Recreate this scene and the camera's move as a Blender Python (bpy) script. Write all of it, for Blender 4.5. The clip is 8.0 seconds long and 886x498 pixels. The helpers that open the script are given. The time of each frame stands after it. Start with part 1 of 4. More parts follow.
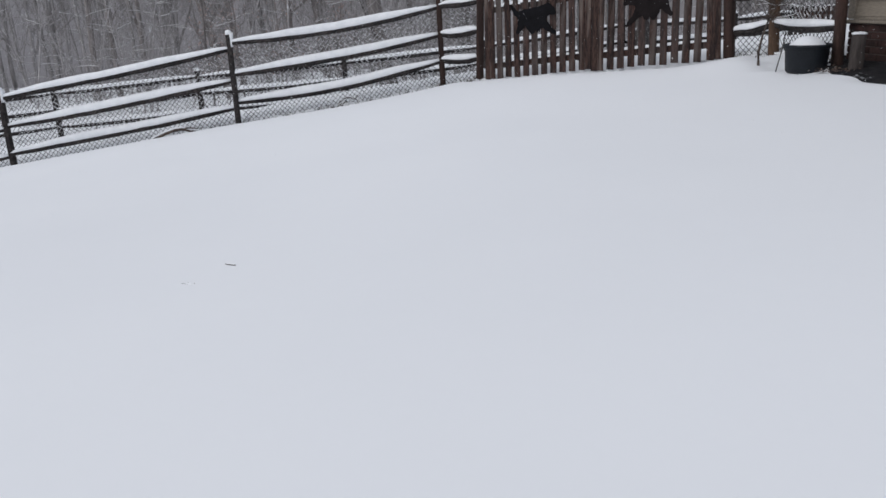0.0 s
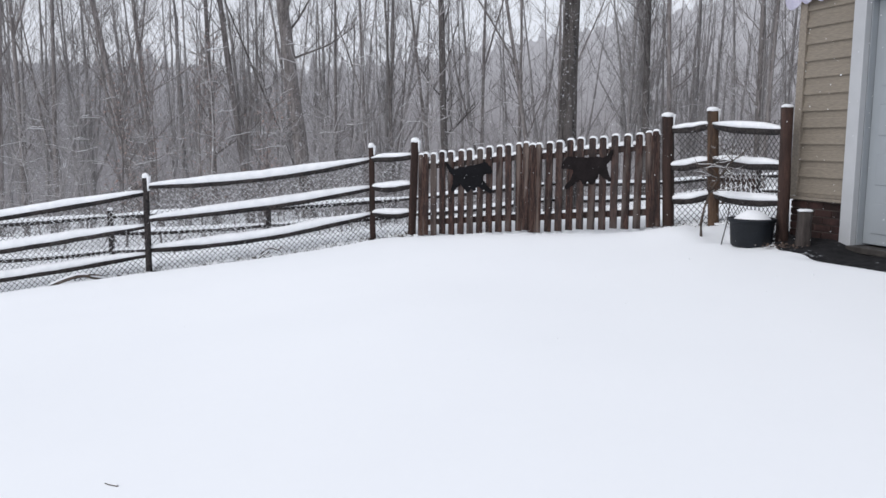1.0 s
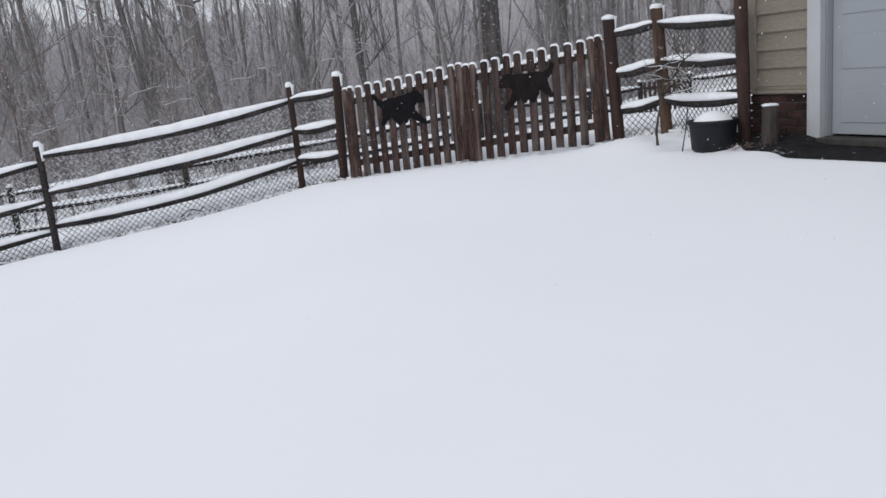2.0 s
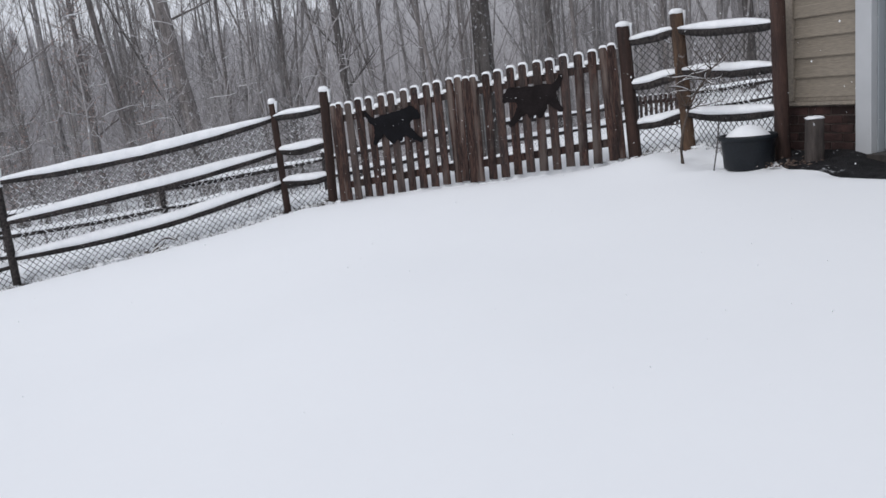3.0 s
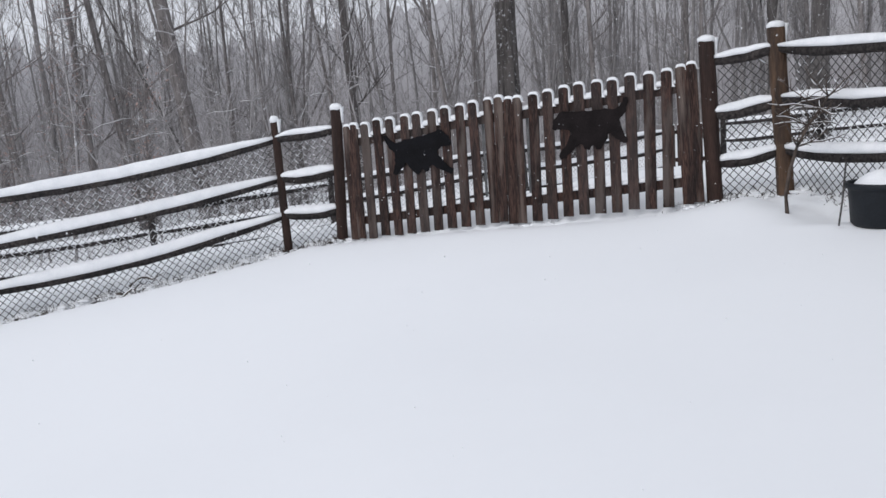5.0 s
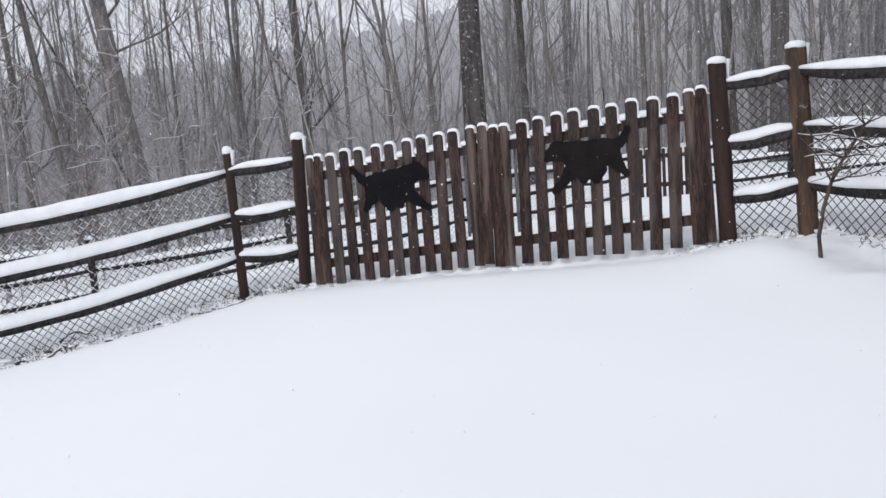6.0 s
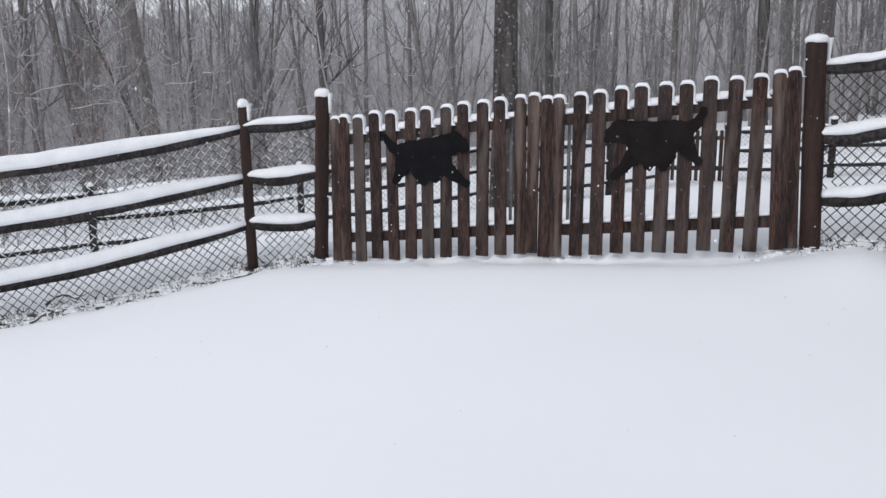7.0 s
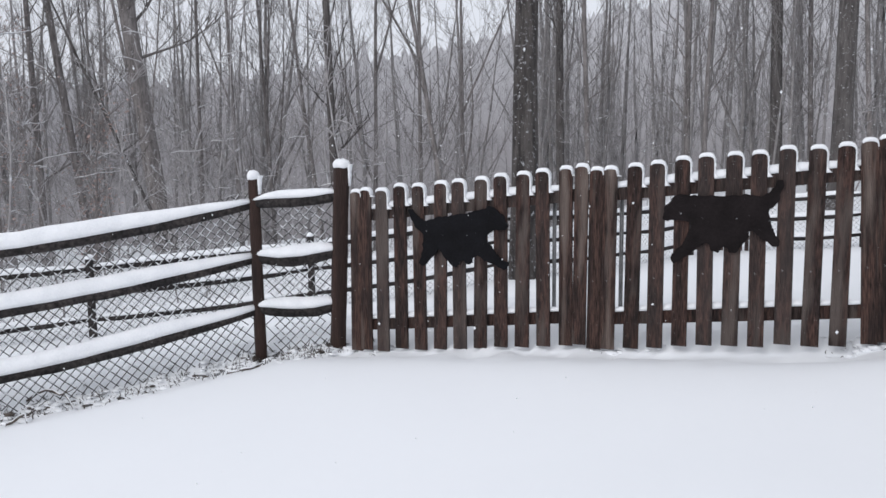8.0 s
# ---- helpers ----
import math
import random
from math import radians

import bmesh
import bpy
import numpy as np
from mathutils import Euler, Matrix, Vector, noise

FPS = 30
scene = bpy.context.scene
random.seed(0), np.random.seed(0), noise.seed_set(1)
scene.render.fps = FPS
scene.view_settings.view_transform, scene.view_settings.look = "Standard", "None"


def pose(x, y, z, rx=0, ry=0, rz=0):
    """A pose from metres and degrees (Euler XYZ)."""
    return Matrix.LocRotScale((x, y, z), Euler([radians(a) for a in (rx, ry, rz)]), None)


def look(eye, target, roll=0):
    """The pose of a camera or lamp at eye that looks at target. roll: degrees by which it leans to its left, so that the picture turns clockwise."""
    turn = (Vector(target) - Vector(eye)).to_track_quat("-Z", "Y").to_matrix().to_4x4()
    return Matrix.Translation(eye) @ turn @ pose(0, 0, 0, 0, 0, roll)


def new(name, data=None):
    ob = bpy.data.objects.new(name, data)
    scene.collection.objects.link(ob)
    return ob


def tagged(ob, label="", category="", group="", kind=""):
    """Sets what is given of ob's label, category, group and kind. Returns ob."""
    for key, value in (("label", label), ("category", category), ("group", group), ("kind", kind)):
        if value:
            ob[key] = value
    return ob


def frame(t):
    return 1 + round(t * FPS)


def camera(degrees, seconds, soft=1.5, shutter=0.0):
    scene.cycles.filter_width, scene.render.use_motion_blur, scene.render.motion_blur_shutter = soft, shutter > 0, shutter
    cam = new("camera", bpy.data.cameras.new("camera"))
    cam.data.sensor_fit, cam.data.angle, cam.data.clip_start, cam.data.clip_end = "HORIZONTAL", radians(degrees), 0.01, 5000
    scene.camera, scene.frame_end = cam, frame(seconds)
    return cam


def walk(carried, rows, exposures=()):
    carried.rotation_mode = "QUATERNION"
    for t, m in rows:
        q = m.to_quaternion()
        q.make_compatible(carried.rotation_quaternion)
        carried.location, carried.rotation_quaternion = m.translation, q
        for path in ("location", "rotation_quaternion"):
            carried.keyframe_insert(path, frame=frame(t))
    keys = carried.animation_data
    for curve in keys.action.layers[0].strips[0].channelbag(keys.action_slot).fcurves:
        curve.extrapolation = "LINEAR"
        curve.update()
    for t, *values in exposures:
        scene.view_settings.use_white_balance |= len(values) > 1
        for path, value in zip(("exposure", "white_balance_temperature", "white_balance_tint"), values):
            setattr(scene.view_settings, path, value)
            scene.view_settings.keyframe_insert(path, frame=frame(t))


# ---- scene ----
cam = camera(57.3, 8.0, soft=1.5)
PATH = [
    (0, (6.54, -9.668, 1.091), (5.387, -8.149, 0.491), -2.7),
    (0.5, (6.242, -9.429, 1.117), (5.157, -7.797, 0.717), -1.8),
    (1, (6.012, -9.156, 1.168), (4.989, -7.458, 0.906), 0.3),
    (1.5, (5.708, -8.908, 1.143), (4.68, -7.224, 0.82), -5.3),
    (2, (5.55, -8.579, 1.083), (4.679, -6.829, 0.66), -5.4),
    (2.2, (5.475, -8.466, 1.089), (4.613, -6.705, 0.693), -5.5),
    (3.3, (4.882, -7.718, 1.051), (4.051, -5.94, 0.664), -5.9),
    (3.5, (4.779, -7.6, 1.044), (3.912, -5.842, 0.649), -5.9),
    (4, (4.553, -7.351, 1.021), (3.722, -5.581, 0.598), -5.9),
    (4.5, (4.407, -7.036, 1.043), (3.595, -5.252, 0.643), -4.4),
    (4.7, (4.334, -6.898, 1.054), (3.479, -5.128, 0.683), -4.2),
    (5.8, (3.779, -6.17, 1.149), (3.048, -4.331, 0.865), -4.4),
    (6, (3.682, -6.026, 1.152), (2.955, -4.185, 0.861), -4.3),
    (6.5, (3.486, -5.764, 1.166), (2.816, -3.908, 0.836), -1.5),
    (7, (3.218, -5.432, 1.181), (2.483, -3.61, 0.803), -0.4),
    (7.5, (2.975, -5.141, 1.184), (2.217, -3.317, 0.869), -0.5),
    (8, (2.799, -4.868, 1.215), (2.043, -3.03, 0.994), -0.5),
]
walk(cam, [(t, look(eye, target, roll)) for t, eye, target, roll in PATH],
     [(0, -0.02), (0.5, 0.18), (1, 0.42), (1.5, 0.42), (2, 0.19), (2.2, 0.14), (3.5, 0.25), (4, 0.25), (4.5, 0.19), (6, 0.40), (6.5, 0.37), (7, 0.27), (7.5, 0.27), (8, 0.33)])

# ---- world and light: overcast snowfall ----
world = bpy.data.worlds.new("overcast_sky")
scene.world = world
world.use_nodes = True
wn, wl = world.node_tree.nodes, world.node_tree.links
wn.clear()
sky = wn.new("ShaderNodeTexSky")
sky.sky_type, sky.sun_disc = "NISHITA", False
sky.sun_elevation, sky.sun_rotation = radians(38), radians(200)
sky.dust_density, sky.air_density = 4.0, 1.0
pale = wn.new("ShaderNodeHueSaturation")
pale.inputs["Saturation"].default_value = 0.3
cloud = wn.new("ShaderNodeMix")
cloud.data_type, cloud.blend_type = "RGBA", "MIX"
cloud.inputs["Factor"].default_value = 0.75
cloud.inputs["B"].default_value = (6.5, 6.78, 7.5, 1)
wbg = wn.new("ShaderNodeBackground")
wbg.inputs["Strength"].default_value = 0.105
wout = wn.new("ShaderNodeOutputWorld")
wl.new(sky.outputs[0], pale.inputs["Color"])
wl.new(pale.outputs[0], cloud.inputs["A"])
wl.new(cloud.outputs["Result"], wbg.inputs["Color"])
wl.new(wbg.outputs[0], wout.inputs[0])

sun = new("sun", bpy.data.lights.new("sun", "SUN"))
sun.data.energy, sun.data.angle, sun.data.color = 0.5, radians(40), (0.98, 0.98, 1.0)
sun.matrix_world = look((-4, -14, 14), (0, 0, 0))


# ---- materials ----
def material(name, base, dark=None, rough=0.8, scale=6.0, stretch=(1, 1, 1), bump=0.2, fine=60.0, random_tint=0.0,
             metal=0.0, snow=0.0, snow_scale=3.0, lo=0.35, hi=0.65, spec=0.3, patch=None, grain_mix=0.45, grey=None):
    """A surface with variation at two scales, fine relief, and, where snow > 0, clinging snow in patches."""
    m = bpy.data.materials.new(name)
    m.use_nodes = True
    n, l = m.node_tree.nodes, m.node_tree.links
    b = n["Principled BSDF"]
    b.inputs["Roughness"].default_value, b.inputs["Metallic"].default_value = rough, metal
    b.inputs["Specular IOR Level"].default_value = spec
    co = n.new("ShaderNodeTexCoord")
    mp = n.new("ShaderNodeMapping")
    mp.inputs["Scale"].default_value = stretch
    l.new(co.outputs["Object"], mp.inputs["Vector"])
    info = n.new("ShaderNodeObjectInfo")
    shift = n.new("ShaderNodeVectorMath")
    shift.operation = "SCALE"
    shift.inputs[0].default_value = (13, 7, 5)
    l.new(info.outputs["Random"], shift.inputs["Scale"])
    l.new(shift.outputs[0], mp.inputs["Location"])
    big = n.new("ShaderNodeTexNoise")
    big.inputs["Scale"].default_value, big.inputs["Detail"].default_value = scale, 5
    l.new(mp.outputs[0], big.inputs["Vector"])
    small = n.new("ShaderNodeTexNoise")
    small.inputs["Scale"].default_value, small.inputs["Detail"].default_value = fine, 4
    l.new(mp.outputs[0], small.inputs["Vector"])
    ramp = n.new("ShaderNodeMapRange")
    ramp.inputs["From Min"].default_value, ramp.inputs["From Max"].default_value = lo, hi
    l.new(big.outputs["Fac"], ramp.inputs["Value"])
    mix = n.new("ShaderNodeMix")
    mix.data_type = "RGBA"
    mix.inputs["A"].default_value = (*(dark or tuple(c * 0.6 for c in base)), 1)
    mix.inputs["B"].default_value = (*base, 1)
    l.new(ramp.outputs[0], mix.inputs["Factor"])
    grain = n.new("ShaderNodeMix")
    grain.data_type, grain.blend_type = "RGBA", "OVERLAY"
    grain.inputs["Factor"].default_value = grain_mix
    l.new(mix.outputs["Result"], grain.inputs["A"])
    streak = small.outputs["Fac"]
    if grain_mix >= 0.8:
        crisp = n.new("ShaderNodeMapRange")
        crisp.inputs["From Min"].default_value, crisp.inputs["From Max"].default_value = 0.28, 0.74
        l.new(streak, crisp.inputs["Value"])
        streak = crisp.outputs[0]
    l.new(streak, grain.inputs["B"])
    last = grain.outputs["Result"]
    if random_tint:
        hs = n.new("ShaderNodeHueSaturation")
        mr = n.new("ShaderNodeMapRange")
        mr.inputs["To Min"].default_value, mr.inputs["To Max"].default_value = 1 - random_tint, 1 + random_tint
        l.new(info.outputs["Random"], mr.inputs["Value"])
        l.new(mr.outputs[0], hs.inputs["Value"])
        l.new(last, hs.inputs["Color"])
        last = hs.outputs[0]
    if grey:
        gr = n.new("ShaderNodeMapRange")
        gr.inputs["From Min"].default_value, gr.inputs["From Max"].default_value = 0.3, 1.0
        gr.inputs["To Max"].default_value = grey[1]
        gm = n.new("ShaderNodeMix")
        gm.data_type = "RGBA"
        gm.inputs["B"].default_value = (*grey[0], 1)
        l.new(info.outputs["Random"], gr.inputs["Value"])
        l.new(gr.outputs[0], gm.inputs["Factor"])
        l.new(last, gm.inputs["A"])
        last = gm.outputs["Result"]
    if patch:
        pn = n.new("ShaderNodeTexNoise")
        pn.inputs["Scale"].default_value, pn.inputs["Detail"].default_value = patch[1], 3
        l.new(mp.outputs[0], pn.inputs["Vector"])
        pr = n.new("ShaderNodeMapRange")
        pr.inputs["From Min"].default_value, pr.inputs["From Max"].default_value = 0.52, 0.68
        l.new(pn.outputs["Fac"], pr.inputs["Value"])
        pm = n.new("ShaderNodeMix")
        pm.data_type = "RGBA"
        pm.inputs["B"].default_value = (*patch[0], 1)
        l.new(pr.outputs[0], pm.inputs["Factor"])
        l.new(last, pm.inputs["A"])
        last = pm.outputs["Result"]
    if snow:
        sn = n.new("ShaderNodeTexNoise")
        sn.inputs["Scale"].default_value, sn.inputs["Detail"].default_value = snow_scale, 6
        sn.inputs["Roughness"].default_value = 0.7
        l.new(co.outputs["Object"], sn.inputs["Vector"])
        sr = n.new("ShaderNodeMapRange")
        sr.inputs["From Min"].default_value, sr.inputs["From Max"].default_value = 0.74 - snow * 0.4, 0.86 - snow * 0.3
        l.new(sn.outputs["Fac"], sr.inputs["Value"])
        sm = n.new("ShaderNodeMix")
        sm.data_type = "RGBA"
        sm.inputs["B"].default_value = (0.8, 0.82, 0.86, 1)
        l.new(sr.outputs[0], sm.inputs["Factor"])
        l.new(last, sm.inputs["A"])
        last = sm.outputs["Result"]
    l.new(last, b.inputs["Base Color"])
    if bump:
        bp = n.new("ShaderNodeBump")
        bp.inputs["Strength"].default_value, bp.inputs["Distance"].default_value = bump, 0.02
        l.new(small.outputs["Fac"], bp.inputs["Height"])
        l.new(bp.outputs[0], b.inputs["Normal"])
    return m


SNOW = material("snow", (0.868, 0.884, 0.905), (0.852, 0.869, 0.892), rough=0.7, scale=0.5, fine=14, bump=0.0, spec=0.2, grain_mix=0.03)
SNOW_CAP = material("snow_cap", (0.88, 0.89, 0.91), (0.80, 0.815, 0.84), rough=0.75, scale=9, fine=90, bump=0.25, spec=0.2)
FENCE_WOOD = material("weathered_rail_wood", (0.042, 0.0350, 0.0335), (0.016, 0.0142, 0.0145), scale=5, stretch=(1, 1, 1), fine=40, grain_mix=0.8, snow=0.13, snow_scale=20,
                      bump=0.9, random_tint=0.25)
POST_WOOD = material("brown_post_wood", (0.056, 0.031, 0.0245), (0.023, 0.0140, 0.0122), scale=5, stretch=(3, 3, 0.4), fine=40, bump=0.5,
                     random_tint=0.2, snow=0.18, snow_scale=22)
TAN_WOOD = material("tan_post_wood", (0.105, 0.064, 0.041), (0.034, 0.023, 0.018), scale=5, stretch=(3, 3, 0.4), fine=40, bump=0.5,
                    snow=0.25, snow_scale=14)
PICKET_WOOD = material("stained_picket_wood", (0.070, 0.038, 0.031), (0.030, 0.0190, 0.0172), scale=6, stretch=(4, 4, 0.6), fine=30, bump=0.9,
                       random_tint=0.25, lo=0.42, hi=0.60, patch=((0.10, 0.080, 0.072), 2.6), grain_mix=0.8, snow=0.19, snow_scale=38, grey=((0.054, 0.046, 0.044), 0.6))
STILE_WOOD = material("worn_stile_wood", (0.072, 0.040, 0.032), (0.029, 0.0180, 0.0160), scale=6, stretch=(5, 5, 0.5), fine=30, bump=1.0,
                      random_tint=0.2, lo=0.40, hi=0.60, patch=((0.17, 0.135, 0.118), 2.2), grain_mix=0.85, snow=0.17, snow_scale=38)
GALVANISED = material("galvanised_tube", (0.34, 0.345, 0.35), (0.22, 0.222, 0.226), rough=0.5, scale=14, fine=80, bump=0.1, metal=0.4, snow=0.25, snow_scale=18)
WIRE = material("chain_link_wire", (0.085, 0.08, 0.078), (0.035, 0.032, 0.032), rough=0.6, scale=20, fine=90, bump=0.0, snow=0.26, snow_scale=16)
DOG_BLACK = material("black_painted_metal", (0.0085, 0.0085, 0.0105), (0.0055, 0.0055, 0.0065), spec=0.1, rough=0.8, scale=9, fine=60, bump=0.2, snow=0.17, snow_scale=26)
DOG_BROWN = material("dark_rusted_metal", (0.0155, 0.0122, 0.0128), (0.009, 0.0072, 0.0075), spec=0.1, rough=0.8, scale=9, fine=60, bump=0.2, snow=0.17, snow_scale=24)
# bark is paler for farther trees: snowfall haze in the colour, besides clinging snow
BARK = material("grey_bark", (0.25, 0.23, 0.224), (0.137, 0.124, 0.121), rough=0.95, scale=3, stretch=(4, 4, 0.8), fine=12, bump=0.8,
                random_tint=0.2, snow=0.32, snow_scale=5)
BARK_FAR = material("haze_pale_snowy_bark", (0.36, 0.345, 0.346), (0.258, 0.246, 0.248), rough=0.95, scale=2, stretch=(3, 3, 0.7), fine=8, bump=0.4,
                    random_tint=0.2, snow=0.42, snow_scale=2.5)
BARK_MID = material("mid_haze_snowy_bark", (0.31, 0.295, 0.292), (0.20, 0.189, 0.188), rough=0.95, scale=2.5, stretch=(3, 3, 0.7), fine=9, bump=0.5,
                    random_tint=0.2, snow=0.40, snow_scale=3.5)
DARK_BARK = material("dark_oak_bark", (0.092, 0.083, 0.079), (0.036, 0.032, 0.031), rough=0.95, scale=2.2, stretch=(5, 5, 0.7), fine=14, bump=1.0, snow=0.40, snow_scale=16, lo=0.4, hi=0.62)
MID_BARK = material("dark_grey_bark", (0.135, 0.124, 0.120), (0.072, 0.065, 0.063), rough=0.95, scale=2.5, stretch=(5, 5, 0.7), fine=12, bump=1.0, snow=0.34, snow_scale=14)
SIDING = material("tan_vinyl_siding", (0.220, 0.190, 0.153), (0.202, 0.174, 0.140), rough=0.55, scale=3, stretch=(0.4, 0.4, 4), fine=45, bump=0.08)
TRIM_TAN = material("tan_corner_trim", (0.235, 0.203, 0.166), (0.213, 0.184, 0.152), rough=0.5, scale=4, fine=50, bump=0.05)
BRICK = material("red_brown_brick", (0.052, 0.027, 0.024), (0.024, 0.014, 0.013), rough=0.9, scale=7, fine=60, bump=0.5, random_tint=0.35)
MORTAR = material("dark_mortar", (0.105, 0.084, 0.077), (0.055, 0.045, 0.041), rough=0.95, scale=12, fine=90, bump=0.4)
WHITE_TRIM = material("white_door_casing", (0.43, 0.44, 0.455), (0.405, 0.415, 0.43), rough=0.5, scale=2, fine=8, bump=0.0, grain_mix=0.06)
DOOR_PAINT = material("pale_blue_door_paint", (0.30, 0.324, 0.344), (0.285, 0.307, 0.327), rough=0.45, scale=1.5, fine=4, bump=0.0, grain_mix=0.06)
THRESHOLD = material("aluminium_threshold", (0.065, 0.058, 0.052), (0.034, 0.030, 0.028), rough=0.5, scale=9, fine=60, bump=0.2)
MULCH = material("black_wet_mulch", (0.016, 0.015, 0.017), (0.006, 0.006, 0.007), rough=0.85, scale=12, fine=70, bump=1.0, snow=0.27, snow_scale=11)
BUCKET = material("blue_black_plastic", (0.013, 0.016, 0.021), (0.008, 0.010, 0.013), rough=0.55, scale=5, fine=60, bump=0.1, spec=0.25)
STUMP_WOOD = material("grey_stump_wood", (0.072, 0.06, 0.055), (0.034, 0.028, 0.026), scale=6, stretch=(4, 4, 0.5), fine=40, bump=0.5)
TWIG = material("bare_twig", (0.11, 0.085, 0.07), (0.05, 0.04, 0.035), scale=12, fine=60, bump=0.3, snow=0.25, snow_scale=12)
GRASS = material("dead_grass", (0.11, 0.09, 0.078), (0.042, 0.036, 0.033), scale=10, fine=60, bump=0.2, snow=0.36, snow_scale=30)
LITTER = material("dead_leaf", (0.15, 0.11, 0.09), (0.07, 0.05, 0.042), scale=14, fine=60, bump=0.2, snow=0.42, snow_scale=16)
ROOF = material("grey_roof", (0.16, 0.16, 0.165), (0.10, 0.10, 0.105), scale=6, fine=60)


# ---- building helpers ----
def mesh_of(name, verts, faces, mat, smooth=True):
    me = bpy.data.meshes.new(name)
    me.from_pydata([tuple(v) for v in verts], [], faces)
    me.materials.append(mat)
    if smooth:
        me.polygons.foreach_set("use_smooth", [True] * len(me.polygons))
    me.update()
    return me


class Builder:
    """Gathers vertices and faces for one mesh."""

    def __init__(self):
        self.v, self.f = [], []

    def add(self, verts, faces):
        k = len(self.v)
        self.v.extend(verts)
        self.f.extend([tuple(i + k for i in f) for f in faces])

    def tube(self, points, radii, sides=6, cap=True, squash=1.0):
        """A round sweep through points."""
        pts = [Vector(p) for p in points]
        rings, k = [], len(self.v)
        for i, p in enumerate(pts):
            d = (pts[min(i + 1, len(pts) - 1)] - pts[max(i - 1, 0)]).normalized()
            side = d.cross(Vector((0, 0, 1)))
            side = Vector((1, 0, 0)) if side.length < 0.05 else side.normalized()
            up = side.cross(d)
            for j in range(sides):
                a = 2 * math.pi * j / sides
                self.v.append(p + radii[i] * (math.cos(a) * side + squash * math.sin(a) * up))
        n = len(pts)
        for i in range(n - 1):
            for j in range(sides):
                a, b = k + i * sides + j, k + i * sides + (j + 1) % sides
                self.f.append((a, b, b + sides, a + sides))
        if cap:
            self.f.append(tuple(k + j for j in reversed(range(sides))))
            self.f.append(tuple(k + (n - 1) * sides + j for j in range(sides)))

    def box(self, lo, hi, bevel=0.0):
        x0, y0, z0 = lo
        x1, y1, z1 = hi
        if bevel <= 0:
            self.add([(x0, y0, z0), (x1, y0, z0), (x1, y1, z0), (x0, y1, z0), (x0, y0, z1), (x1, y0, z1), (x1, y1, z1), (x0, y1, z1)],
                     [(3, 2, 1, 0), (4, 5, 6, 7), (0, 1, 5, 4), (1, 2, 6, 5), (2, 3, 7, 6), (3, 0, 4, 7)])
            return
        bm = bmesh.new()
        bmesh.ops.create_cube(bm, size=1)
        for v in bm.verts:
            v.co = Vector(((x0 + x1) / 2 + v.co.x * (x1 - x0), (y0 + y1) / 2 + v.co.y * (y1 - y0), (z0 + z1) / 2 + v.co.z * (z1 - z0)))
        bmesh.ops.bevel(bm, geom=bm.edges[:], offset=bevel, segments=2, affect="EDGES", profile=0.5)
        bm.verts.index_update()
        self.add([v.co.copy() for v in bm.verts], [tuple(v.index for v in f.verts) for f in bm.faces])
        bm.free()

    def loft(self, rings, cap=True):
        k, s = len(self.v), len(rings[0])
        for r in rings:
            self.v.extend(r)
        for i in range(len(rings) - 1):
            for j in range(s):
                a, b = k + i * s + j, k + i * s + (j + 1) % s
                self.f.append((a, b, b + s, a + s))
        if cap:
            self.f.append(tuple(k + j for j in reversed(range(s))))
            self.f.append(tuple(k + (len(rings) - 1) * s + j for j in range(s)))

    def mesh(self, name, mat, smooth=True):
        return mesh_of(name, self.v, self.f, mat, smooth)


def part(name, data, parent, label="", kind=""):
    """One mesh as a part under a thing or a part."""
    ob = new(name, data)
    ob.parent = parent
    return tagged(ob, label=label, kind=kind)


def thing(name, at=(0, 0, 0), turn=0.0, label="", category="", group="", kind=""):
    ob = new(name)
    ob.empty_display_size = 0.2
    ob.matrix_world = pose(*at, 0, 0, turn)
    return tagged(ob, label, category, group, kind)


def smooth01(a, b, x):
    t = min(1.0, max(0.0, (x - a) / (b - a)))
    return t * t * (3 - 2 * t)


# ---- ground: yard, and the slope that falls to the woods ----
P1, P2 = Vector((-2.703, -2.151)), Vector((-0.52, -0.185))
GL, GR = Vector((0, 0)), Vector((3.476, 0))
P5, P6 = Vector((3.994, -0.109)), Vector((4.83, -0.98))
ALONG = (P2 - P1).normalized()
OUTN = Vector((-ALONG.y, ALONG.x))


def outside(x, y):
    """Metres beyond the fence line."""
    d = OUTN.x * (x - P2.x) + OUTN.y * (y - P2.y)
    return max(y, d) if x < 3.7 else max(y, 0.8 * (x - 4.0) + 0.6 * (y + 0.1)) if y > -1.1 else y


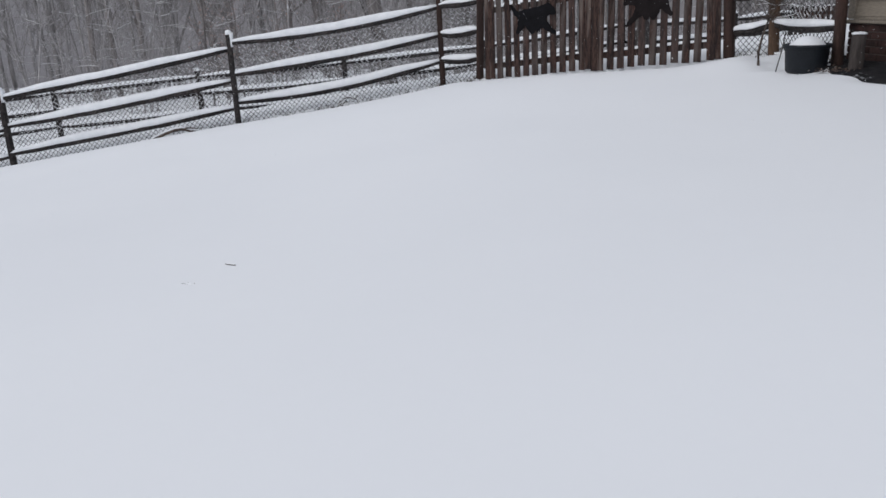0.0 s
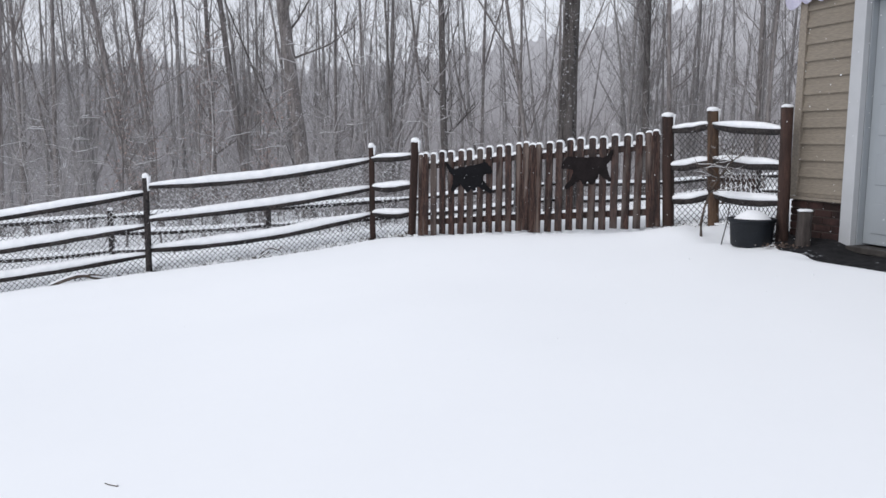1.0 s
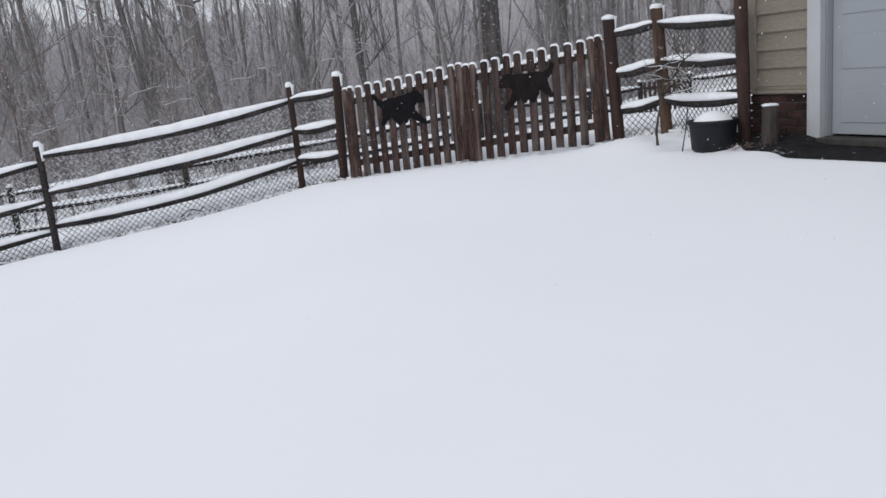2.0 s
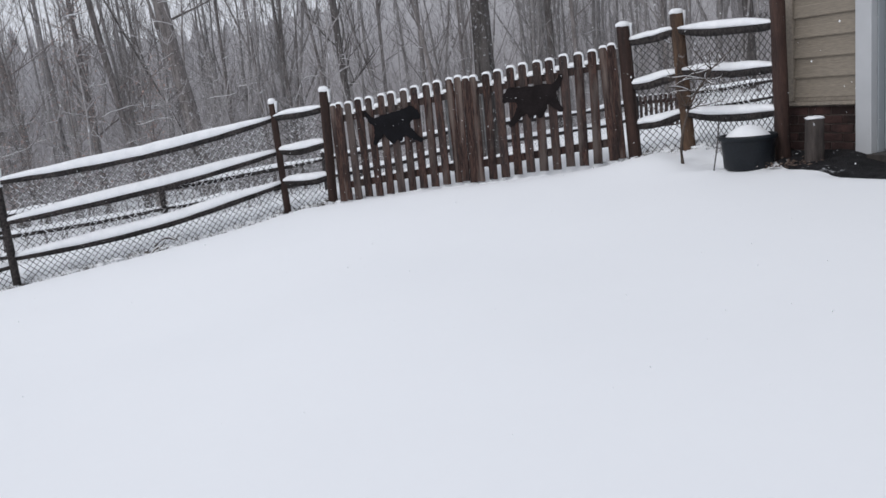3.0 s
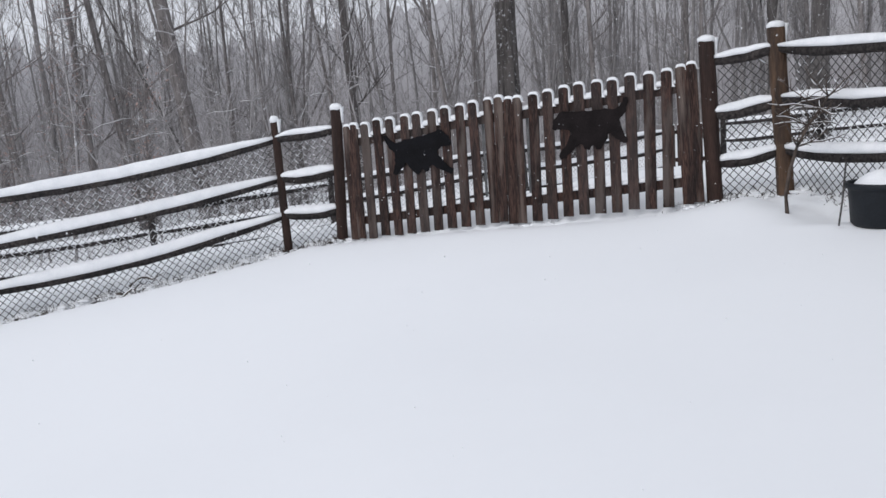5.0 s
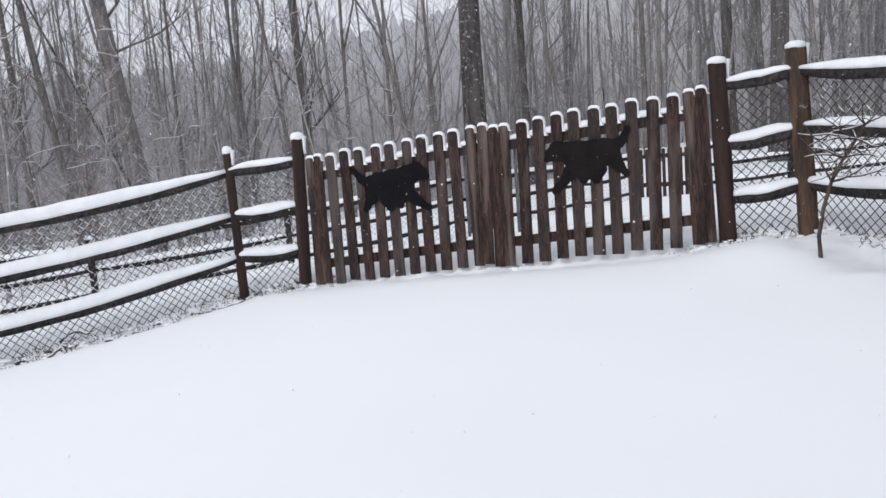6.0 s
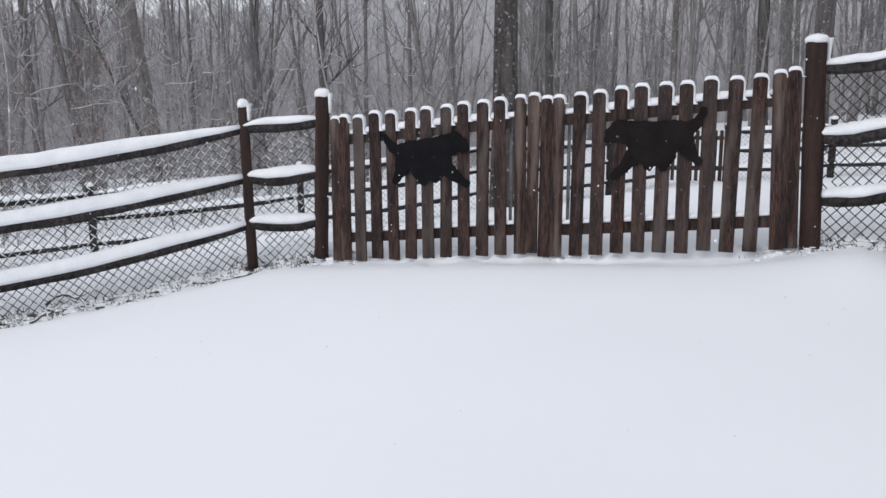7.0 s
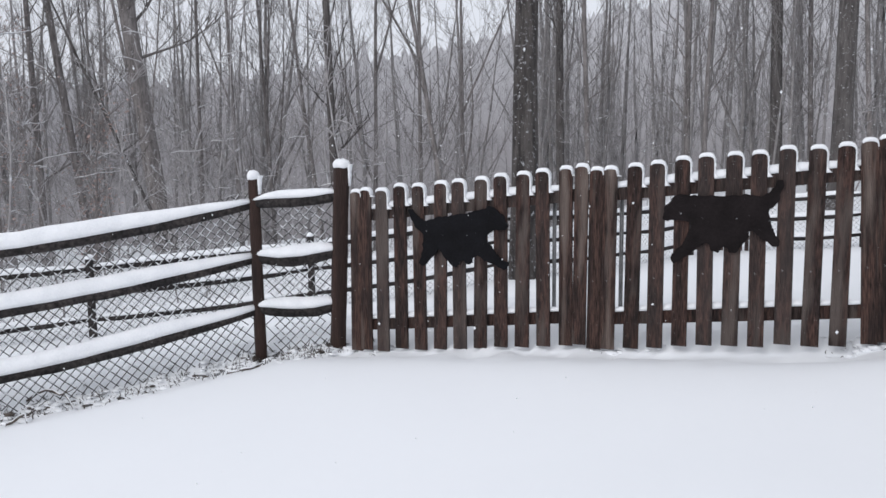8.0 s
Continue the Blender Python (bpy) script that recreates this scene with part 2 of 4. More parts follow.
def ground_z(x, y):
    base = (0.08 if x > 0 else 0.105) * max(-7.0, min(8.0, x)) + (0.02 * y if y > 0 else -0.43 * math.tanh(-y / 4.0))
    o = outside(x, y)
    z = base
    if o > 0:
        low = -0.62 - 0.075 * max(-5.0, min(16.0, 2.0 - x))
        by_gate, east = smooth01(0.0, 2.6, x), smooth01(-9.0, -1.0, x)
        z = base + (min(low, base) - base) * smooth01(0.15 + 2.1 * by_gate, 7.0 + 1.2 * by_gate, o) + (1.5 * east - 1.1) * smooth01(11, 34, o) - 6.5 * smooth01(36, 66, o) + 8 * smooth01(84, 150, o)
    # snow drifted against the fence beside the house, and banked round the foot of the oak
    z += 0.105 * math.exp(-((x - 3.9) / 0.65) ** 2 - ((y + 0.3) / 0.65) ** 2)
    z += 0.17 * math.exp(-((x + 0.88) ** 2 + (y - 7.5) ** 2) / 0.9)
    hx, hy = x - 4.854, y + 0.761
    u, d = 0.766 * hx - 0.643 * hy, -0.643 * hx - 0.766 * hy
    z -= 0.07 * smooth01(0.65, 0.42, d) * smooth01(0.62, 0.95, u) * smooth01(6, 5, u)
    near = math.exp(-((o + 0.12) / 0.28) ** 2)
    z -= 0.095 * near
    z += 0.05 * (noise.noise(Vector((x * 0.35, y * 0.35, 0.3)))) + 0.004 * noise.noise(Vector((x * 1.7, y * 1.7, 4)))
    if o > -0.6:
        rim = smooth01(-0.55, -0.1, o)
        z += (0.035 * noise.noise(Vector((x * 5, y * 5, 1))) + 0.036 * noise.noise(Vector((x * 12, y * 12, 6)))) * rim * (1 - 0.7 * smooth01(0.5, 3, o))
    return z


def axis(lo, hi, step, far):
    a = list(np.arange(lo, hi + 1e-6, step))
    s, v = step, a[-1]
    while v < far:
        s *= 1.13
        v += s
        a.append(v)
    s, v = step, a[0]
    while v > -far:
        s *= 1.13
        v -= s
        a.insert(0, v)
    return a


def build_ground():
    xs, ys = axis(-5.5, 6.5, 0.06, 170), axis(-5, 1.2, 0.06, 170)
    verts = [(x, y, ground_z(x, y)) for y in ys for x in xs]
    w = len(xs)
    faces = [(j * w + i, j * w + i + 1, (j + 1) * w + i + 1, (j + 1) * w + i) for j in range(len(ys) - 1) for i in range(w - 1)]
    tagged(new("ground", mesh_of("ground", verts, faces, SNOW)), "smooth white snow covering the sloping yard and woods", "snow", kind="structure")


build_ground()


# ---- fence pieces ----
def post_mesh(name, base, top, width, depth, mat, seed, turn=0.0, sink=0.25):
    """A rough squared post with worn corners, from under the ground to its top."""
    rnd = random.Random(seed)
    b = Builder()
    base, top = Vector(base), Vector(top)
    rings = []
    n = 9
    low = base + (base - top).normalized() * sink
    for i in range(n):
        f = i / (n - 1)
        p = low.lerp(top, f)
        s = 1.0 - 0.06 * f + rnd.uniform(-0.03, 0.03)
        if i == n - 1:
            s *= 0.82
        if i == n - 2:
            p = low.lerp(top, 0.985)
        ring = []
        for j in range(12):
            a = 2 * math.pi * (j + 0.5) / 12
            c, d = math.cos(a), math.sin(a)
            k = 1 / (abs(c) ** 5 + abs(d) ** 5) ** 0.2
            q = Vector((c * k * width / 2 * s, d * k * depth / 2 * s, 0)) * (1 + rnd.uniform(-0.035, 0.035))
            q.rotate(Euler((0, 0, turn)))
            ring.append(p + q)
        rings.append(ring)
    b.loft(rings)
    return b.mesh(name, mat)


def cap_mesh(name, at, width, depth, height, seed, turn=0.0, drip=0.02, flank=True):
    """A rounded cap of snow that overhangs what it lies on."""
    rnd = random.Random(seed)
    b = Builder()
    rings = []
    for f, s in ((-drip * 0.6, 1.0), (0.0, 1.06), (0.35 * height, 1.06), (0.68 * height, 0.9), (0.9 * height, 0.62), (height, 0.2)):
        ring = []
        for j in range(12):
            a = 2 * math.pi * j / 12
            c, d = math.cos(a), math.sin(a)
            k = 1 / (abs(c) ** 3 + abs(d) ** 3) ** (1 / 3)
            q = Vector((c * k * width / 2 * s, d * k * depth / 2 * s, f + rnd.uniform(-0.006, 0.003))) * 1.0
            q.rotate(Euler((0, 0, turn)))
            ring.append(Vector(at) + q)
        rings.append(ring)
    b.loft(rings)
    if flank:
        # snow plastered down the side away from the wind
        n, fall = 8, rnd.uniform(0.10, 0.2)
        r, q = Vector((0.925, 0.38, 0)), Vector((-0.38, 0.925, 0))
        b.loft([[Vector(at) + r * (width * 0.5 + dx * w) + q * y + Vector((0, 0, 0.012 - fall * i / n)) for dx, y in ((-0.006, -depth * 0.38), (0.017, -depth * 0.30), (0.017, depth * 0.25), (-0.006, depth * 0.3))]
                for i, w in ((i, max(0.2, 1.2 - i / n + rnd.uniform(-0.2, 0.2))) for i in range(n + 1))])
    return b.mesh(name, SNOW_CAP)


def rail_mesh(name, a, c, height, depth, seed, sag=0.03):
    """A split rail: an uneven wedge that thins into the posts. Also its spine and half heights, for the snow on it."""
    rnd = random.Random(seed)
    a, c = Vector(a), Vector(c)
    along = (c - a).normalized()
    side = Vector((along.y, -along.x, 0)).normalized()
    n = max(7, int((c - a).length / 0.16))
    b, rings, spine = Builder(), [], []
    ph = rnd.uniform(0, 6)
    for i in range(n + 1):
        f = i / n
        p = a.lerp(c, f)
        p.z += -sag * 4 * f * (1 - f) + 0.005 * math.sin(ph + 5 * f) * math.sin(math.pi * f) + rnd.uniform(-0.003, 0.003)
        p += side * 0.012 * math.sin(ph * 2 + 4 * f)
        taper = 0.70 + 0.30 * min(1, 5 * min(f, 1 - f) + 0.05)
        hh = height / 2 * taper * (1 + 0.05 * math.sin(ph + 7 * f) + rnd.uniform(-0.07, 0.07))
        dd = depth / 2 * taper * (1 + rnd.uniform(-0.05, 0.05))
        ring = [p + side * u * dd + Vector((0, 0, w * hh)) for u, w in
                ((-0.6, -1), (0.4, -1), (0.95, -0.55), (1.0, 0.45), (0.55, 0.97), (-0.45, 1), (-1, 0.5), (-0.95, -0.5))]
        rings.append(ring)
        spine.append((p + Vector((0, 0, hh * 0.93)), dd))
    b.loft(rings)
    return b.mesh(name, FENCE_WOOD), spine, side


def rail_snow_mesh(name, spine, side, thick, seed, fill=0.0):
    """Snow lying along a rail: highest in its middle, thin at the posts."""
    rnd = random.Random(seed)
    b, rings = Builder(), []
    n = len(spine) - 1
    ph = rnd.uniform(0, 6)
    for i, (p, dd) in enumerate(spine):
        f = i / n
        end = 0.28 if fill < 0.02 else 0.62
        h = thick * (end + (1 - end) * min(1, (3.4 * min(f, 1 - f)) ** 0.75)) * (1 + 0.05 * math.sin(ph + 6 * f) + rnd.uniform(-0.04, 0.04))
        h += fill * 4 * f * (1 - f)
        w = dd * (1.12 + rnd.uniform(-0.04, 0.08))
        ring = [p + side * u * w + Vector((0, 0, k)) for u, k in
                ((-0.92, -0.006), (0.92, -0.006), (1.06, 0.2 * h), (0.98, 0.55 * h), (0.6, 0.9 * h), (0, h), (-0.6, 0.9 * h), (-0.98, 0.55 * h), (-1.06, 0.2 * h))]
        rings.append(ring)
    b.loft(rings)
    return b.mesh(name, SNOW_CAP)


def net_point(a0, a1, b0, b1, off, length, height, sag, u, v):
    p = a0.lerp(a1, u / length).lerp(b0.lerp(b1, u / length), v / height)
    p.z -= sag * 4 * (u / length) * (1 - u / length)
    return p + Vector((off.x, off.y, 0)) * (1 + 0.12 * math.sin(u * 3.1 + v * 2))


def mesh_wire(name, a0, a1, b0, b1, off, pitch=0.062, thick=0.0034, mat=None, sag=0.0):
    """Diamond wire netting between two uprights: a0-a1 the foot line, b0-b1 the top line."""
    a0, a1, b0, b1 = (Vector(v) for v in (a0, a1, b0, b1))
    length, height = (a1 - a0).length, ((b0 - a0).length + (b1 - a1).length) / 2
    b = Builder()
    steps = max(2, int(height / 0.12))
    for sgn in (1, -1):
        u = -height - pitch
        while u < length + height + pitch:
            pts = []
            for i in range(steps + 1):
                f = i / steps
                if 0 <= u + sgn * height * f <= length:
                    pts.append(net_point(a0, a1, b0, b1, off, length, height, sag, u + sgn * height * f, height * f))
            if len(pts) > 1:
                b.tube(pts, [thick] * len(pts), 3, cap=False)
            u += pitch
    return b.mesh(name, mat or WIRE)


def netting_snow_mesh(name, a0, a1, b0, b1, off, pitch, sag, seed, strand, bare):
    """Short crusts of snow caught on the strands, in drifts and gaps."""
    rnd = random.Random(seed)
    a0, a1, b0, b1 = (Vector(v) - Vector((0, 0, 0.12 if k < 2 else 0)) for k, v in enumerate((a0, a1, b0, b1)))
    length, height = (a1 - a0).length, ((b0 - a0).length + (b1 - a1).length) / 2
    b = Builder()
    for sgn in (1, -1):
        u = -height - pitch
        while u < length + height + pitch:
            v = rnd.uniform(0.12, 0.2)
            while v < height - 0.05:
                run = pitch * rnd.uniform(0.35, 0.85)
                here = u + sgn * v
                if 0.09 < here < length - 0.09 and 0.09 < here + sgn * run < length - 0.09 and noise.noise(Vector((here * 1.7, v * 2.2, seed))) > bare + 0.25 * rnd.random():
                    p, q = (net_point(a0, a1, b0, b1, off, length, height, sag, u + sgn * w, w) + Vector((0, 0, strand * 1.25)) for w in (v, v + run))
                    r = strand * rnd.uniform(1.0, 1.8)
                    b.tube([p, p.lerp(q, 0.5), q], [r * 0.5, r, r * 0.5], 3, cap=False)
                v += pitch * rnd.uniform(0.6, 1.15)
            u += pitch
    return b.mesh(name, SNOW_CAP)


def fence_section(fence, a_base, a_top, b_base, b_top, heights, seed, thick=0.07, rail=0.085, wire=True, inset=0.0, sags=(0.03, 0.03, 0.03), fill=0.0, pitch=0.070, strand=0.0038, bare=-0.62):
    """Rails with their snow, and the netting behind them, between two posts."""
    a_base, a_top, b_base, b_top = (Vector(v) for v in (a_base, a_top, b_base, b_top))
    for i, (za, zb) in enumerate(heights):
        a = a_base.lerp(a_top, (za - a_base.z) / (a_top.z - a_base.z))
        c = b_base.lerp(b_top, (zb - b_base.z) / (b_top.z - b_base.z))
        d = (c - a).normalized()
        me, spine, side = rail_mesh("rail", a + d * inset, c - d * inset, rail, 0.075, seed * 10 + i, sags[i % 3])
        r = part("rail", me, fence)
        part("snow_ridge", rail_snow_mesh("snow_ridge", spine, side, thick * (1.05 if i == 0 else 1.15), seed * 10 + i + 5, fill * sags[i % 3]), r, "thick ridge of fresh snow")
    if wire:
        d = (b_base - a_base)
        off = Vector((-d.y, d.x)).normalized() * 0.06
        part("wire_netting", mesh_wire("wire_netting", a_base - Vector((0, 0, 0.12)), b_base - Vector((0, 0, 0.12)), a_base.lerp(a_top, 0.92), b_base.lerp(b_top, 0.92), off, pitch, strand, sag=sags[2]), fence, "diamond wire netting")
        part("netting_snow", netting_snow_mesh("netting_snow", a_base, b_base, a_base.lerp(a_top, 0.92), b_base.lerp(b_top, 0.92), off, pitch, sags[2], seed, strand, bare), fence,
             "snow caught in the netting", "stuff")


# left run of the yard fence: posts every three metres down the slope
STEP = P2 - P1
P0, PM = P1 - STEP * 1.075, P1 - STEP * 2.12
left_fence = thing("split_rail_fence", (P2.x, P2.y, 0), label="weathered dark split-rail fence with snow-covered rails and wire netting", category="fence")
L_INV = Vector((P2.x, P2.y, 0))
# foot, foot height, top
LEFT = ((PM, -1.5, (PM.x, PM.y, -0.33)), (P0, -0.97, (P0.x, P0.y, 0.10)), (P1, -0.45, (-2.700, -2.150, 0.70)),
        (P2, -0.065, (-0.53, -0.19, 1.10)), (GL, -0.01, (0.068, -0.023, 1.173)))


def local(v):
    return Vector(v) - L_INV


feet, along_angle = [], math.atan2(ALONG.y, ALONG.x)
for i, (p, z, top) in enumerate(LEFT):
    base, top = local((p.x, p.y, z)), local(top)
    feet.append((base, top))
    wide = 0.105 if i == 4 else 0.08
    po = part("post", post_mesh("post", base, top, wide, wide + 0.015, POST_WOOD if i > 2 else FENCE_WOOD, 40 + i, along_angle), left_fence,
              "reddish brown square gate post" if i == 4 else "")
    part("snow_cap", cap_mesh("snow_cap", top, wide, wide + 0.015, 0.05, 60 + i, along_angle), po)
# rails: heights at both posts and how far each sags
RAILS = ((((-0.50, -0.03), (-0.90, -0.43), (-1.28, -0.81)), (0.03, 0.04, 0.05)),
         (((-0.01, 0.483), (-0.40, 0.052), (-0.78, -0.323)), (0.02, 0.03, 0.02)),
         (((0.571, 0.915), (0.14, 0.53), (-0.25, 0.172)), (0.08, 0.05, 0.085)),
         (((0.92, 0.975), (0.545, 0.585), (0.185, 0.21)), (0.012, 0.035, 0.035)))
for i, (heights, sags) in enumerate(RAILS):
    fence_section(left_fence, *feet[i], *feet[i + 1], heights, 7 + i, thick=0.036 if i == 3 else 0.078, rail=0.075 if i == 3 else 0.066, sags=sags, fill=0.95 if i == 3 else 0.15)

# right run: gate post, tan post and the post against the house
right_fence = thing("split_rail_fence", (P5.x, P5.y, 0), label="brown split-rail fence between gate and house, snow on its rails", category="fence")
L_INV = Vector((P5.x, P5.y, 0))
r_posts = []
for i, (bx, by, bz, tx, ty, tz, wide, mat) in enumerate(((3.476, 0, 0.264, 3.429, -0.025, 1.472, 0.125, POST_WOOD), (3.994, -0.109, 0.337, 3.926, -0.08, 1.522, 0.12, TAN_WOOD),
                                                         (4.825, -0.985, 0.33, 4.805, -0.975, 1.513, 0.098, POST_WOOD))):
    base, top = local((bx, by, bz)), local((tx, ty, tz))
    r_posts.append((base, top))
    po = part("post", post_mesh("post", base, top, wide, wide, mat, 80 + i, 0.3 * i), right_fence, ("reddish brown square gate post", "lighter tan round-edged post", "brown post beside the house corner")[i])
    part("snow_cap", cap_mesh("snow_cap", top, wide, wide, 0.035 if i < 2 else 0.018, 90 + i, 0.3 * i, 0.02, i < 2), po)
fence_section(right_fence, *r_posts[0], *r_posts[1], ((1.305, 1.355), (0.90, 0.975), (0.52, 0.612)), 21, thick=0.034, rail=0.072, sags=(0.01, 0.028, 0.028), fill=0.8, bare=-0.1)
fence_section(right_fence, *r_posts[1], *r_posts[2], ((1.36, 1.285), (0.988, 0.955), (0.615, 0.62)), 22, thick=0.042, rail=0.072, sags=(0.03, 0.025, 0.045), fill=0.5, bare=-0.1)


# ---- double picket gate ----
HEAD = 0.36


def head_curve(a):
    """Across and up on a picket's flattened round head, both in -1..1."""
    c, v = math.cos(a), math.sin(a)
    return math.copysign(abs(c) ** 0.72, c), math.copysign(abs(v) ** 0.72, v)


def picket_mesh(name, width, height, mat, thick=0.022):
    """A board with a rounded head, its foot at z = 0."""
    out = [(-width / 2, 0), (width / 2, 0), (width / 2 * 0.985, height * 0.5), (width / 2, height - width * HEAD)]
    for j in range(1, 8):
        a = math.pi * j / 8
        c, v = head_curve(a)
        out.append((width / 2 * c, height - width * HEAD + width * HEAD * v))
    out += [(-width / 2, height - width * HEAD), (-width / 2 * 0.985, height * 0.5)]
    b = Builder()
    e = 0.003
    rings = []
    for y, s in ((-thick / 2, -e), (-thick / 2 + e, 0), (thick / 2 - e, 0), (thick / 2, -e)):
        rings.append([Vector((x + s * (1 if x > 0 else -1), y, z + (s if z > height * 0.7 else 0))) for x, z in out])
    b.loft(rings)
    return b.mesh(name, mat, smooth=False)


def picket_snow_mesh(name, width, seed, reach=0.125):
    """Snow over a rounded picket head, plastered down one flank to a small drift on the rail behind."""
    rnd = random.Random(seed)
    b, rings = Builder(), []
    for y, s in ((-0.0135, 0.45), (-0.010, 0.85), (0.0, 1.05), (0.02, 1.0), (0.03, 0.7)):
        ring = []
        for j in range(11):
            a = math.pi * (j / 10) * 0.86 - 0.03 * math.pi
            lee = 0.545 if math.cos(a) > 0 else 0.50
            c, v = head_curve(a)
            ring.append(Vector((width * lee * c, y, width * HEAD * v + (0.017 * s * max(0, math.sin(a)) ** 0.8) + rnd.uniform(-0.002, 0.002))))
        for j in range(11):
            a = math.pi * ((10 - j) / 10) * 0.86 - 0.03 * math.pi
            c, v = head_curve(a)
            ring.append(Vector((width * 0.47 * c, y, width * (HEAD - 0.02) * v - 0.004)))
        rings.append(ring)
    b.loft(rings)
    n = 10
    fall = reach * rnd.uniform(0.82, 1.0)
    flank = []
    for i in range(n + 1):
        f = i / n
        w = 0.010 * (1 - 0.45 * f) * rnd.uniform(0.75, 1.2) + 0.024 * max(0.0, f - 0.62) ** 2 / 0.1444
        z = 0.012 - fall * f
        flank.append([Vector((width / 2 + dx * w - 0.002, y, z)) for dx, y in ((0, -0.011), (1, -0.006), (1, 0.024), (0, 0.028))])
    b.loft(flank)
    return b.mesh(name, SNOW_CAP)


PICKET_H = 1.08
picket_data = [picket_mesh("picket", 0.086 + 0.002 * i, PICKET_H, PICKET_WOOD) for i in range(3)]
board_data = picket_mesh("gate_board", 0.083, PICKET_H, STILE_WOOD)
snow_data = [picket_snow_mesh("snow_cap", 0.088, 5 + i) for i in range(3)]
snow_board = picket_snow_mesh("snow_cap", 0.078, 19, 0.035)


def gate_top(x):
    return 1.024 + 0.104 * (x - 0.394) if x < 1.755 else 1.176 + 0.095 * (x - 2.027)


def gate_leaf(name, x0, x1, boards, pickets, tube_x, label):
    """One leaf: two rails behind, stile boards at both ends and nine pickets, each with its cap of snow."""
    leaf = thing(name, ((x0 + x1) / 2, -0.08, 0), label=label, category="gate", group="gate leaves")
    cx = (x0 + x1) / 2
    rnd = random.Random(int(x0 * 100) + 3)
    for drop, h in ((0.165, 0.078), (0.905, 0.08)):
        b = Builder()
        za, zb = gate_top(x0) - drop, gate_top(x1) - drop
        rings = []
        for x, z in ((x0, za), (x1, zb)):
            rings.append([Vector((x - cx, y, z + k)) for y, k in ((0.014, -h / 2), (0.05, -h / 2), (0.05, h / 2), (0.014, h / 2))])
        b.loft(rings)
        rail = part("rail", b.mesh("rail", PICKET_WOOD, False), leaf)
        n = 36
        spine = []
        for i in range(n + 1):
            f = i / n
            spine.append((Vector((x0 + (x1 - x0) * f - cx, 0.034, za + (zb - za) * f + h / 2 + 0.003)), 0.024))
        part("snow_ridge", rail_snow_mesh("snow_ridge", spine, Vector((0, 1, 0)), 0.045 if drop < 0.5 else 0.03, 3), rail, "low ridge of snow")
    # galvanised tube that stiffens the meeting end
    b = Builder()
    b.tube([(tube_x - cx, 0.075, gate_top(tube_x) - 0.955), (tube_x - cx, 0.075, gate_top(tube_x) - 0.14)], [0.0125, 0.0125], 10)
    part("frame_tube", b.mesh("frame_tube", GALVANISED), leaf, "thin grey metal tube")
    for i, x in enumerate(boards + pickets):
        stile = i < len(boards)
        lean = rnd.uniform(-0.7, 0.7)
        if stile and x > 3.2:
            x, lean = x + 0.04, -2.3
        z = gate_top(x) - PICKET_H + rnd.uniform(-0.012, 0.008)
        ob = part("gate_board" if stile else "picket", board_data if stile else picket_data[i % 3], leaf)
        ob.matrix_basis = pose(x - cx, -0.002 * (i % 2), z, 0, lean, 0)
        cap = part("snow_cap", snow_board if stile else snow_data[i % 3], ob)
        cap.matrix_basis = pose(0, 0, PICKET_H - (0.078 if stile else 0.088) * HEAD)
    return leaf


gate_leaf("picket_gate", 0.17, 1.745, [0.195, 0.27, 1.636, 1.717], [0.394 + 0.1377 * i for i in range(9)], 1.542,
          "brown-stained picket gate leaf with snow-capped rounded pickets, closed")
gate_leaf("picket_gate", 1.765, 3.36, [1.806, 1.889, 3.245, 3.325], [2.027 + 0.138 * i for i in range(9)], 1.952,
          "brown-stained picket gate leaf meeting its twin, snow on its rails")


